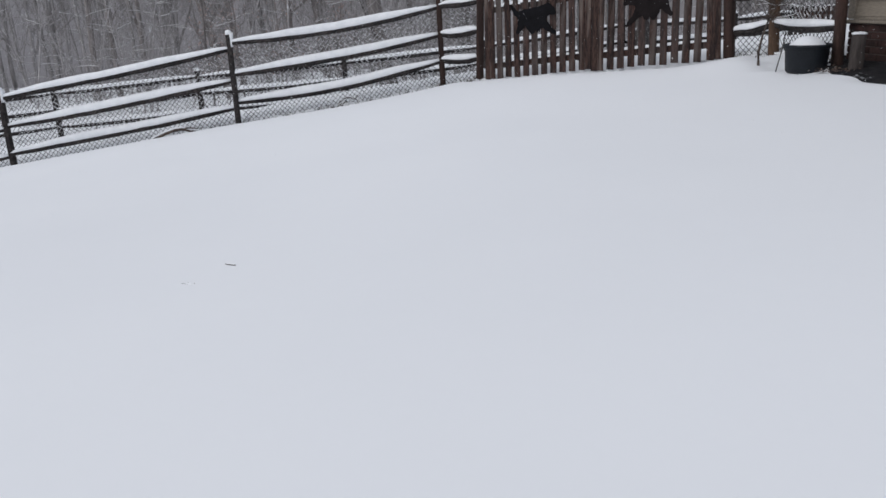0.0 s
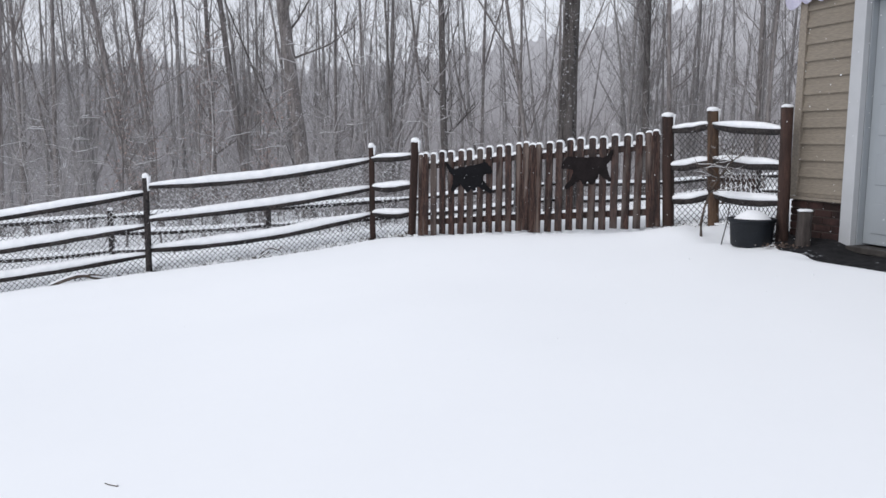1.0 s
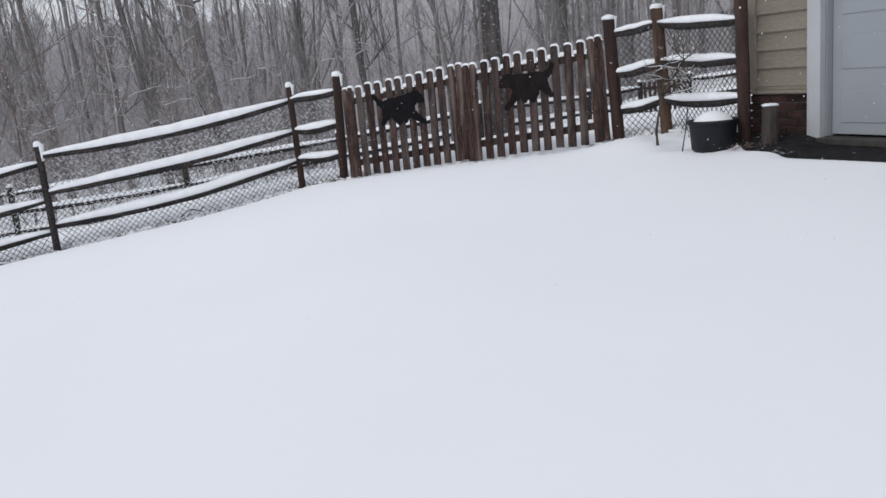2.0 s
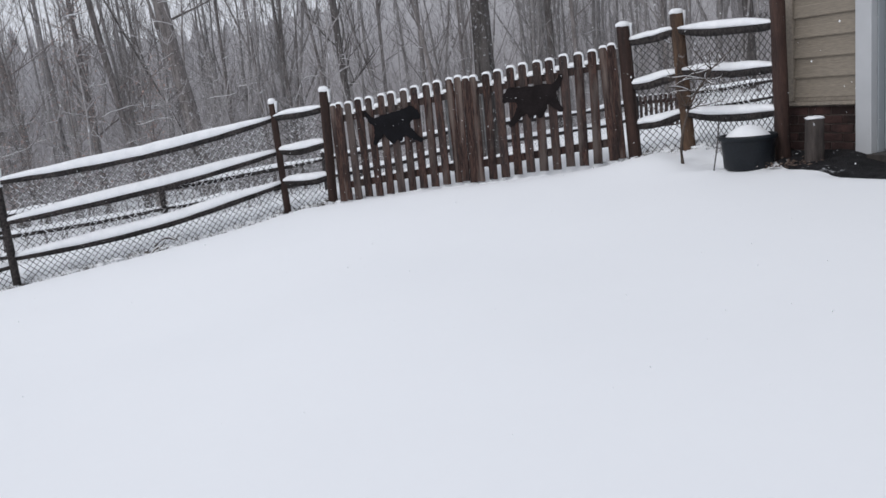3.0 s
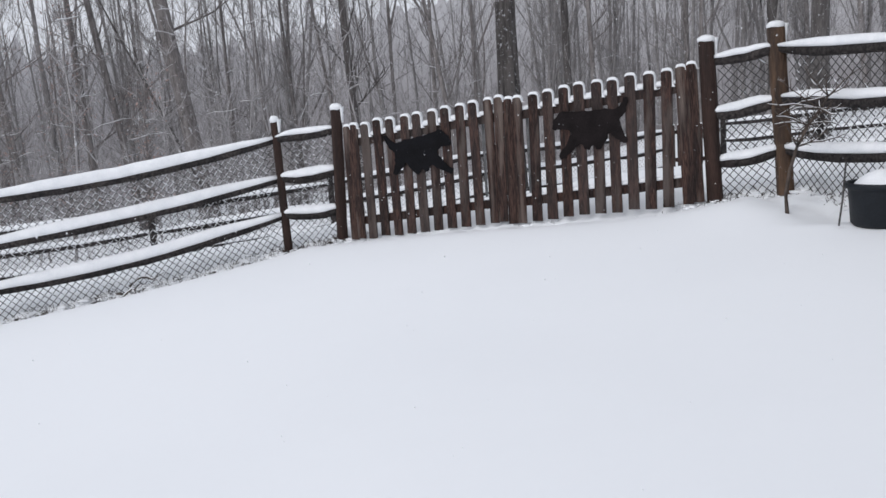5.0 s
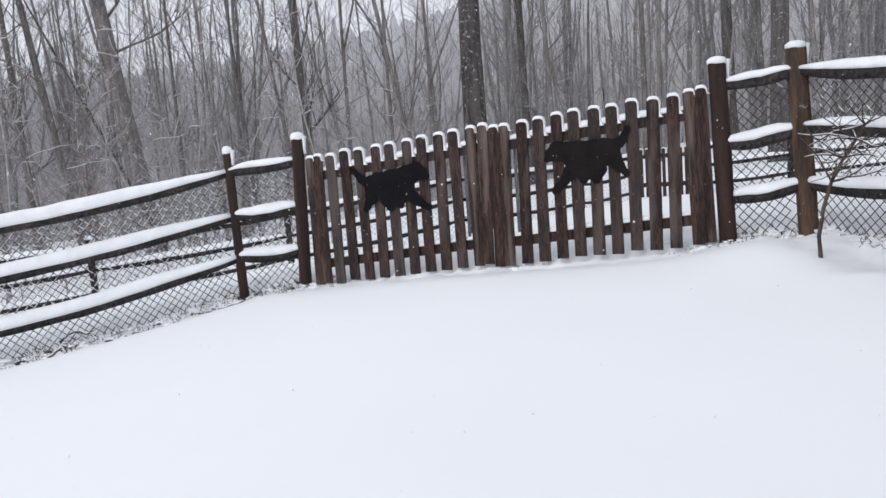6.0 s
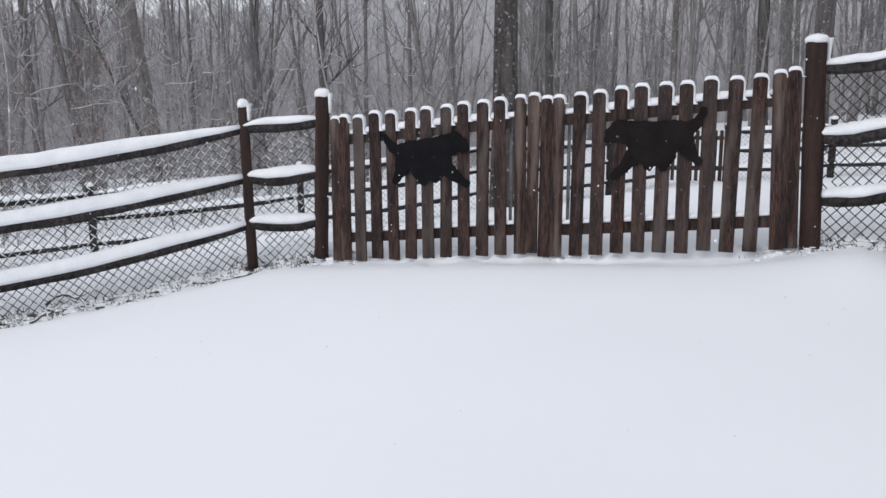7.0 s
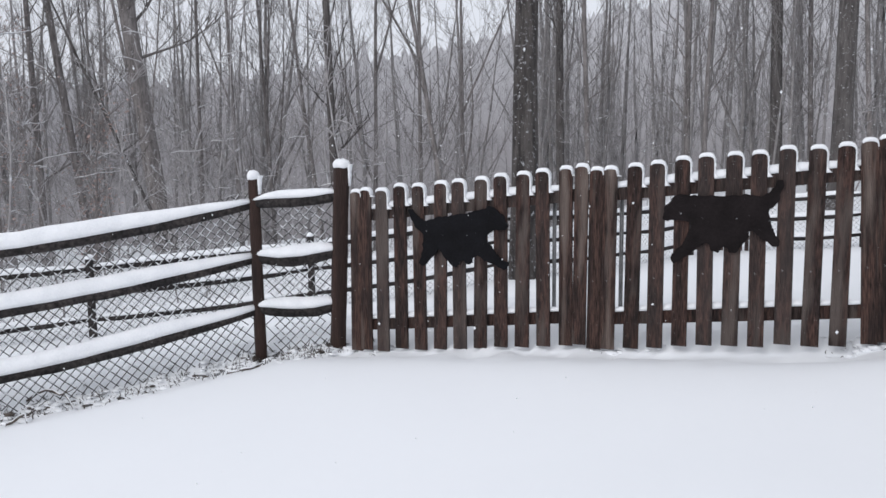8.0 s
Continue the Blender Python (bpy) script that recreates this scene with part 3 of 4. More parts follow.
def dog_ornament(cx, cz, size, face, mat, label):
    """A flat cut-out plate of a running animal, fixed on the pickets."""
    # x0, z0, radius, x1, z1, radius: trunk, rump, chest, head, muzzle, legs, belly hair, tail
    limbs = ((-0.28, 0.10, 0.17, 0.22, 0.11, 0.19), (-0.06, -0.10, 0.20, 0.10, -0.08, 0.19), (0.24, 0.14, 0.17, 0.45, 0.20, 0.14), (0.45, 0.21, 0.135, 0.52, 0.16, 0.11),
             (0.52, 0.14, 0.085, 0.60, 0.11, 0.06), (0.24, -0.08, 0.13, 0.41, -0.27, 0.075), (0.41, -0.27, 0.07, 0.57, -0.38, 0.048),
             (-0.10, -0.22, 0.10, -0.08, -0.29, 0.07), (0.09, -0.20, 0.10, 0.11, -0.28, 0.06), (-0.34, 0.0, 0.14, -0.42, -0.15, 0.085), (-0.42, -0.15, 0.08, -0.51, -0.27, 0.048),
             (-0.38, 0.12, 0.10, -0.52, 0.22, 0.065), (-0.52, 0.22, 0.06, -0.61, 0.38, 0.032))

    def dist(x, z):
        best = 9.0
        for x0, z0, r0, x1, z1, r1 in limbs:
            dx, dz = x1 - x0, z1 - z0
            t = max(0.0, min(1.0, ((x - x0) * dx + (z - z0) * dz) / (dx * dx + dz * dz)))
            best = min(best, math.hypot(x - x0 - t * dx, z - z0 - t * dz) - r0 - t * (r1 - r0))
        return best + 0.014 * noise.noise(Vector((x * 12, z * 12, face))) + 0.016 * noise.noise(Vector((x * 27, z * 27, face)))
    step, nx, nz = 0.02, 72, 48
    keep, verts, faces = {}, [], []
    grid = [[dist(-0.72 + i * step, -0.46 + j * step) for j in range(nz + 1)] for i in range(nx + 1)]

    def corner(i, j):
        if (i, j) not in keep:
            x, z = -0.72 + i * step, -0.46 + j * step
            for _ in range(3):
                d = dist(x, z)
                if grid[i][j] <= 0:
                    break
                gx, gz = (dist(x + 0.003, z) - d) / 0.003, (dist(x, z + 0.003) - d) / 0.003
                g = max(0.3, gx * gx + gz * gz)
                x, z = x - d * gx / g, z - d * gz / g
            keep[i, j] = len(verts)
            verts.append((x, z))
        return keep[i, j]
    for i in range(nx):
        for j in range(nz):
            if min(grid[i][j], grid[i + 1][j], grid[i + 1][j + 1], grid[i][j + 1]) < 0:
                faces.append((corner(i, j), corner(i + 1, j), corner(i + 1, j + 1), corner(i, j + 1)))
    n, t = len(verts), 0.004
    full = [Vector((face * x * size, -t, z * size)) for x, z in verts] + [Vector((face * x * size, t, z * size)) for x, z in verts]
    edges = {}
    for f in faces:
        for a, c in zip(f, f[1:] + f[:1]):
            edges[a, c] = 1
    sides = [(a, c, c + n, a + n) for a, c in edges if (c, a) not in edges]
    ob = new("dog_ornament", mesh_of("dog_ornament", full, faces + [tuple(k + n for k in reversed(f)) for f in faces] + sides, mat, False))
    ob.matrix_world = pose(cx, -0.104, cz, 0, -5.5, 0)
    tagged(ob, label, "ornament", "gate ornaments")


dog_ornament(0.945, 0.718, 0.51, 1, DOG_BLACK, "flat black metal running dog silhouette fixed on the pickets")
dog_ornament(2.535, 0.855, 0.50, -1, DOG_BROWN, "flat dark brown metal running dog silhouette fixed on the pickets")


# ---- house corner with brick foot, siding and a door ----
HOUSE_TURN = -40.0
house = thing("house", (4.854, -0.761, 0), HOUSE_TURN, "corner of a tan vinyl-sided house on a brick foot", "house")
SILL, DOOR_U0, DOOR_U1, WALL_END, WALL_TOP = 0.675, 0.645, 3.05, 5.5, 3.1
COURSE = 0.1524


def house_part(name, build, mat, label="", smooth=False, parent=None):
    b = Builder()
    build(b)
    return part(name, b.mesh(name, mat, smooth), parent or house, label)


# wall core behind the cladding; x runs along the front wall, y goes into the house
house_part("wall", lambda b: (b.box((0.02, 0.03, -0.3), (DOOR_U0, 0.2, WALL_TOP)), b.box((DOOR_U1, 0.03, -0.3), (WALL_END, 0.2, WALL_TOP)),
                              b.box((DOOR_U0, 0.03, 2.42), (DOOR_U1, 0.2, WALL_TOP)), b.box((0.02, 0.2, -0.3), (0.2, 6.5, WALL_TOP)),
                              b.box((WALL_END, 0.03, -0.3), (WALL_END + 0.2, 6.5, WALL_TOP)), b.box((0.02, 6.5, -0.3), (WALL_END + 0.2, 6.7, WALL_TOP))), MORTAR)
house_part("roof", lambda b: b.box((-0.35, -0.4, WALL_TOP + 0.004), (WALL_END + 0.5, 7.1, WALL_TOP + 0.25), 0.02), ROOF)
house_part("corner_trim", lambda b: (b.box((-0.012, -0.012, SILL + 0.004), (0.075, 0.03, WALL_TOP), 0.006), b.box((-0.012, 0.03, SILL + 0.004), (0.02, 0.095, WALL_TOP))), TRIM_TAN, "tan vinyl corner trim")
house_part("foundation", lambda b: (b.box((0.008, 0.014, -0.3), (DOOR_U0 - 0.002, 0.0295, SILL - 0.031)), b.box((0.008, 0.03, -0.3), (0.0195, 2.4, SILL - 0.031)), b.box((DOOR_U0, 0.0, -0.3), (DOOR_U1, 0.0295, 0.234))), MORTAR)
house_part("sill_ledge", lambda b: b.box((-0.03, -0.035, SILL - 0.03), (DOOR_U0 - 0.002, 0.03, SILL), 0.006), TRIM_TAN, "pale ledge above the brick")
house_part("sill_ledge", lambda b: b.box((DOOR_U1 + 0.132, -0.035, SILL - 0.03), (WALL_END, 0.03, SILL), 0.006), TRIM_TAN, "pale ledge above the brick")


def siding_mesh(length):
    """One lapped course: a board that leans out to a thick shadowed lower edge."""
    b = Builder()
    prof = [(0.028, 0.0), (0.0, 0.0), (-0.002, 0.006), (0.004, 0.03), (0.012, COURSE * 0.55), (0.016, COURSE * 0.6), (0.018, COURSE), (0.028, COURSE)]
    b.loft([[Vector((x, y, z)) for y, z in prof] for x in (0, length)])
    return b.mesh("siding_board", SIDING, False)


left_course, right_course = siding_mesh(DOOR_U0 - 0.075 - 0.004), siding_mesh(WALL_END - DOOR_U1 - 0.14)
side_course = siding_mesh(6.0)
z = SILL + 0.03
house_part("starter_strip", lambda b: b.box((0.075, 0.004, SILL + 0.002), (DOOR_U0 - 0.004, 0.03, SILL + 0.03)), TRIM_TAN)
while z + COURSE < WALL_TOP:
    for data, x in ((left_course, 0.076), (right_course, DOOR_U1 + 0.138)):
        part("siding_board", data, house).matrix_basis = pose(x, 0, z)
    part("siding_board", side_course, house).matrix_basis = pose(0.0, 6.3, z, 0, 0, -90)
    z += COURSE

# door, its casing and threshold
def casing(b):
    b.box((DOOR_U0, -0.035, 0.26), (DOOR_U0 + 0.13, 0.03, 2.42), 0.006)
    b.box((DOOR_U1, -0.035, 0.26), (DOOR_U1 + 0.13, 0.03, 2.42), 0.006)
    b.box((DOOR_U0, -0.036, 2.42), (DOOR_U1 + 0.13, 0.03, 2.55), 0.006)


house_part("door_casing", casing, WHITE_TRIM, "white painted door casing")
house_part("door_jamb", lambda b: (b.box((DOOR_U0 + 0.10, 0.032, 0.29), (DOOR_U0 + 0.14, 0.2, 2.42)), b.box((DOOR_U1 - 0.04, 0.032, 0.29), (DOOR_U1, 0.2, 2.42)),
                                   b.box((DOOR_U0 + 0.14, 0.032, 2.38), (DOOR_U1 - 0.04, 0.2, 2.419))), DOOR_PAINT)
house_part("threshold", lambda b: b.box((DOOR_U0 + 0.12, -0.075, 0.236), (DOOR_U1 - 0.002, 0.2, 0.288), 0.006), THRESHOLD, "dull metal door threshold")
D0, D1 = DOOR_U0 + 0.145, DOOR_U1 - 0.045
door = house_part("door", lambda b: b.box((D0, 0.09, 0.305), (D1, 0.135, 2.375), 0.004), DOOR_PAINT, "wide pale blue-white panelled door, closed")
for c in range(4):
    x0 = D0 + 0.09 + c * (D1 - D0 - 0.06) / 4
    x1 = x0 + (D1 - D0 - 0.06) / 4 - 0.12
    for z0 in (0.40, 0.82, 1.24, 1.66, 2.05):
        house_part("door_panel", lambda b: b.box((x0, 0.082, z0), (x1, 0.0898, z0 + 0.26), 0.004), DOOR_PAINT, parent=door)

# bricks of the foot
def brick_row(u0, u1):
    bw, bh = 0.194, 0.0577
    rows = 6
    for r in range(rows):
        zz = SILL - 0.035 - (r + 1) * 0.0677
        u = u0 - (0.1 if r % 2 else 0)
        while u < u1 - 0.03:
            a, c = max(u, u0), min(u + bw, u1)
            if c - a > 0.03:
                yield a, c, zz, bh
            u += bw + 0.01


def cut_brick(w):
    b = Builder()
    b.box((0, 0, 0), (w, 0.04, 0.0577), 0.004)
    return b.mesh("brick", BRICK, False)


brick_cache = {}
for u0, u1 in ((-0.0, DOOR_U0 - 0.004), (DOOR_U1 + 0.135, 3.2)):
    for a, c, zz, bh in brick_row(u0, u1):
        w = round(c - a, 3)
        if w not in brick_cache:
            brick_cache[w] = cut_brick(w)
        part("brick", brick_cache[w], house).matrix_basis = pose(a, 0.004 + 0.004 * noise.noise(Vector((a * 9, zz * 30, 1))), zz)

for u in np.arange(0.02, 2.0, 0.204):
    for r in range(6):
        if 0.194 not in brick_cache:
            brick_cache[0.194] = cut_brick(0.194)
        part("brick", brick_cache[0.194], house).matrix_basis = pose(0.0, u + 0.194 + (0.1 if r % 2 else 0), SILL - 0.035 - (r + 1) * 0.0677, 0, 0, -90)

# ---- bucket with a wire bail, cut-off post, mulch strip ----
def lathe(b, profile, sides=28, cx=0.0, cy=0.0):
    b.loft([[Vector((cx + r * math.cos(2 * math.pi * j / sides), cy + r * math.sin(2 * math.pi * j / sides), z)) for j in range(sides)] for r, z in profile])


BX, BY = 4.58, -1.14
bz = ground_z(BX, BY) - 0.02
bucket = thing("bucket", (BX, BY, bz), 0, "blue-black plastic bucket heaped with snow, wire bail at its side", "bucket")
b = Builder()
lathe(b, [(0.165, 0.0), (0.185, 0.02), (0.2, 0.22), (0.205, 0.232), (0.218, 0.236), (0.22, 0.262), (0.212, 0.27), (0.2, 0.262), (0.196, 0.24), (0.19, 0.2), (0.0, 0.2)])
part("body", b.mesh("body", BUCKET), bucket)
b = Builder()
lathe(b, [(0.188, 0.202), (0.186, 0.222), (0.172, 0.252), (0.142, 0.286), (0.098, 0.318), (0.05, 0.338), (0.015, 0.343)])
part("snow_mound", b.mesh("snow_mound", SNOW_CAP), bucket, "rounded heap of snow")
b = Builder()
pts = [(-0.212, 0.01, 0.39), (-0.222, -0.01, 0.25), (-0.230, -0.05, 0.16), (-0.245, -0.09, 0.05), (-0.25, -0.1, 0.01)]
b.tube(pts, [0.006] * 5, 6)
part("bail", b.mesh("bail", WIRE), bucket, "thin dark wire bail standing at its side")

SX, SY = 5.05, -1.31
cut_post = thing("cut_off_post", (SX, SY, 0), 0, "short grey cut-off wooden post with snow on top", "post")
gz = ground_z(SX, SY)
part("stub", post_mesh("stub", (0, 0, gz), (0.005, 0, 0.575), 0.125, 0.11, STUMP_WOOD, 321, 0.4, 0.1), cut_post)
part("snow_cap", cap_mesh("snow_cap", (0.005, 0, 0.575), 0.125, 0.11, 0.016, 322, 0.4, 0.004, False), cut_post)


def mulch_bed():
    """Dark bare soil along the house, lying a little over the snow's level, with an uneven edge."""
    u = Vector((math.cos(radians(HOUSE_TURN)), math.sin(radians(HOUSE_TURN))))
    nrm = Vector((u.y, -u.x))
    verts, faces = [], []
    cols, rows = 170, 22
    for i in range(cols + 1):
        a = -0.12 + 4.6 * i / cols
        wide = 0.52 + 0.04 * noise.noise(Vector((a * 2.2, 0, 8))) + 0.02 * noise.noise(Vector((a * 9, 0, 2))) + 0.008 * noise.noise(Vector((a * 31, 0, 5)))
        wide *= 0.55 * smooth01(-0.4, -0.1, a) + 0.45 * smooth01(0.0, 0.5, a)
        for j in range(rows + 1):
            d = -0.06 + (wide + 0.06) * j / rows
            x, y = 4.854 + u.x * a + nrm.x * d, -0.761 + u.y * a + nrm.y * d
            edge = 0.03 * math.sin(math.pi * min(1, (1 - j / rows) * 3 + 0.02) / 2)
            verts.append((x, y, ground_z(x, y) + 0.004 + edge * 0.45 + 0.012 * noise.noise(Vector((x * 14, y * 14, 0))) - 0.03 * smooth01(0.93, 1.0, j / rows)))
    for i in range(cols):
        for j in range(rows):
            k = i * (rows + 1) + j
            faces.append((k, k + 1, k + rows + 2, k + rows + 1))
    tagged(new("mulch_bed", mesh_of("mulch_bed", verts, faces, MULCH)), "strip of bare wet black mulch along the house", "mulch", kind="structure")


mulch_bed()


# ---- twigs, sapling, dead grass by the fence ----
def crooked(rnd, a, d, length, n, wob):
    pts = [Vector(a)]
    d = Vector(d).normalized()
    for _ in range(n):
        d = (d + Vector((rnd.uniform(-wob, wob), rnd.uniform(-wob, wob), rnd.uniform(-wob, wob)))).normalized()
        pts.append(pts[-1] + d * length / n)
    return pts


def sapling(x, y, seed, label):
    rnd = random.Random(seed)
    z = ground_z(x, y)
    t = thing("sapling", (x, y, z - 0.07), 22, label, "sapling")
    b = Builder()
    stem = [Vector(p) for p in ((0.01, 0, -0.06), (-0.005, 0, 0.06), (-0.012, 0.01, 0.2), (0.015, 0.01, 0.36), (0.06, 0, 0.52), (0.13, -0.01, 0.66), (0.21, 0, 0.76), (0.27, 0.02, 0.84))]
    b.tube(stem, [0.017 * (1 - 0.10 * i) for i in range(8)], 6)
    part("stem", b.mesh("stem", TWIG), t)
    b, w = Builder(), Builder()
    for i in range(26):
        p = stem[4 + i % 4]
        tw = crooked(rnd, p, (rnd.uniform(-0.7, 1.2), rnd.uniform(-0.6, 0.6), rnd.uniform(-0.1, 0.7)), rnd.uniform(0.16, 0.34), 4, 0.3)
        b.tube(tw, [0.006, 0.005, 0.004, 0.003, 0.002], 4)
        if (tw[-1] - tw[0]).normalized().z < 0.3:
            w.tube([q + Vector((0, 0, 0.006)) for q in tw], [0.0015, 0.0034, 0.0027, 0.003, 0.001], 4)
        for k in (1, 2, 3):
            t2 = crooked(rnd, tw[k], (rnd.uniform(-1, 1), rnd.uniform(-1, 1), rnd.uniform(-0.2, 0.9)), rnd.uniform(0.06, 0.14), 3, 0.3)
            b.tube(t2, [0.0035, 0.003, 0.002, 0.0015], 3)
    twigs = part("twig", b.mesh("twig", TWIG), t, "tangle of fine snowy twigs")
    part("snow_cover", w.mesh("snow_cover", SNOW_CAP), twigs, "snow lying along the twigs")


sapling(4.03, -0.756, 4, "thin crooked bare sapling with fine snowy twigs")


def fallen_branch(x, y, turn, length, seed, label, lift=0.05, thick=0.017):
    rnd = random.Random(seed)
    b = Builder()
    pts = []
    c, s = math.cos(radians(turn)), math.sin(radians(turn))
    for i in range(8):
        f = i / 7
        px, py = x + c * length * f + 0.05 * math.sin(4 * f), y + s * length * f
        pts.append(Vector((px, py, ground_z(px, py) + lift * math.sin(math.pi * f) + min(0.01, thick * 0.45))))
    b.tube(pts, [thick * (1 - 0.6 * i / 7) for i in range(8)], 6)
    for k in (2, 4, 5):
        q = crooked(rnd, pts[k], (c + rnd.uniform(-0.7, 0.7), s + rnd.uniform(-0.7, 0.7), rnd.uniform(-0.1, 0.3)), length * 0.3, 3, 0.25)
        b.tube(q, [thick * 0.5, thick * 0.4, thick * 0.3, thick * 0.2], 5)
    o = thing("fallen_branch", (0, 0, 0), 0, label, "branch")
    part("wood", b.mesh("wood", TWIG), o)
    b = Builder()
    b.tube([p + Vector((0, 0, thick * 0.95)) for p in pts], [thick * 0.8 * (1 - 0.5 * i / 7) for i in range(8)], 6, squash=0.8)
    part("snow_ridge", b.mesh("snow_ridge", SNOW_CAP), o)


fallen_branch(-3.50, -3.05, 44, 0.72, 2, "dark curved fallen branch half buried in snow by the fence", 0.10, 0.028)
fallen_branch(-1.75, -1.08, -5, 0.5, 3, "small fallen twig leaning by the wire netting", 0.10, 0.009)
fallen_branch(-1.55, -1.40, -18, 0.36, 6, "short twig lying in snow by the fence", 0.05, 0.009)
fallen_branch(-0.55, -0.52, 30, 0.24, 7, "short dark stick sunk in the snow", 0.0, 0.013)


fallen_branch(3.46, -7.60, 20, 0.06, 17, "short twig end poking out of smooth snow", -0.003, 0.002)
fallen_branch(3.43, -7.31, 5, 0.018, 18, "curled dead leaf on smooth snow", 0.0, 0.004)


def banner():
    """Cloth scallops hung from the eave at the house corner."""
    LILAC = material("pale_lilac_cloth", (0.62, 0.60, 0.72), (0.55, 0.53, 0.66), scale=8, fine=60, bump=0.1)
    GREEN = material("green_cloth", (0.22, 0.42, 0.20), (0.16, 0.33, 0.15), scale=8, fine=60, bump=0.1)
    t = thing("banner", (4.854, -0.761, 0), HOUSE_TURN, "lilac and green scalloped cloth banner hung from the house eave", "banner")
    for u, w, z, mat in ((-0.07, 0.11, 2.41, LILAC), (0.11, 0.10, 2.44, LILAC), (0.28, 0.09, 2.44, LILAC), (0.43, 0.08, 2.46, GREEN)):
        b = Builder()
        front, n = [], 14
        for j in range(n + 1):
            a = math.pi * j / n
            front.append((u - w * math.cos(a), z + 0.10 - 0.10 * math.sin(a)))
        front += [(u + w, 2.72), (u - w, 2.72)]
        b.loft([[Vector((x, y + 0.01 * math.sin(x * 30), zz)) for x, zz in front] for y in (-0.052, -0.048)])
        part("scallop", b.mesh("scallop", mat), t)


banner()


def leaf_litter():
    """Curled dead leaves and bits of snow on the mulch beside the bucket and the cut-off post."""
    rnd = random.Random(66)
    leaves = Builder()
    for _ in range(50):
        x, y = 4.90 + rnd.gauss(0, 0.13), -1.33 + rnd.gauss(0, 0.08)
        a, k = rnd.uniform(0, 6.28), rnd.uniform(0.012, 0.030)
        d, e = Vector((math.cos(a), math.sin(a), rnd.uniform(-0.1, 0.4))), Vector((-math.sin(a), math.cos(a), rnd.uniform(-0.2, 0.4)))
        p = Vector((x, y, ground_z(x, y) + 0.022))
        top, low = Vector((0, 0, 0.004)), Vector((0, 0, -0.004))
        leaves.add([p + low, p + d * k + e * k * 0.6, p + d * k * 2, p + d * k - e * k * 0.6, p + d * k + top * 2], [(0, 1, 4), (1, 2, 4), (2, 3, 4), (3, 0, 4), (3, 2, 1, 0)])
    tagged(new("leaf_litter", leaves.mesh("leaf_litter", LITTER)), "curled pale dead leaves scattered on the mulch", "leaves", kind="stuff")


leaf_litter()

GOLD = (1 + math.sqrt(5)) / 2
BALL = [Vector(p).normalized() for p in ((-1, GOLD, 0), (1, GOLD, 0), (-1, -GOLD, 0), (1, -GOLD, 0), (0, -1, GOLD), (0, 1, GOLD), (0, -1, -GOLD), (0, 1, -GOLD),
                                         (GOLD, 0, -1), (GOLD, 0, 1), (-GOLD, 0, -1), (-GOLD, 0, 1))]
BALL_FACES = [(0, 11, 5), (0, 5, 1), (0, 1, 7), (0, 7, 10), (0, 10, 11), (1, 5, 9), (5, 11, 4), (11, 10, 2), (10, 7, 6), (7, 1, 8),
              (3, 9, 4), (3, 4, 2), (3, 2, 6), (3, 6, 8), (3, 8, 9), (4, 9, 5), (2, 4, 11), (6, 2, 10), (8, 6, 7), (9, 8, 1)]


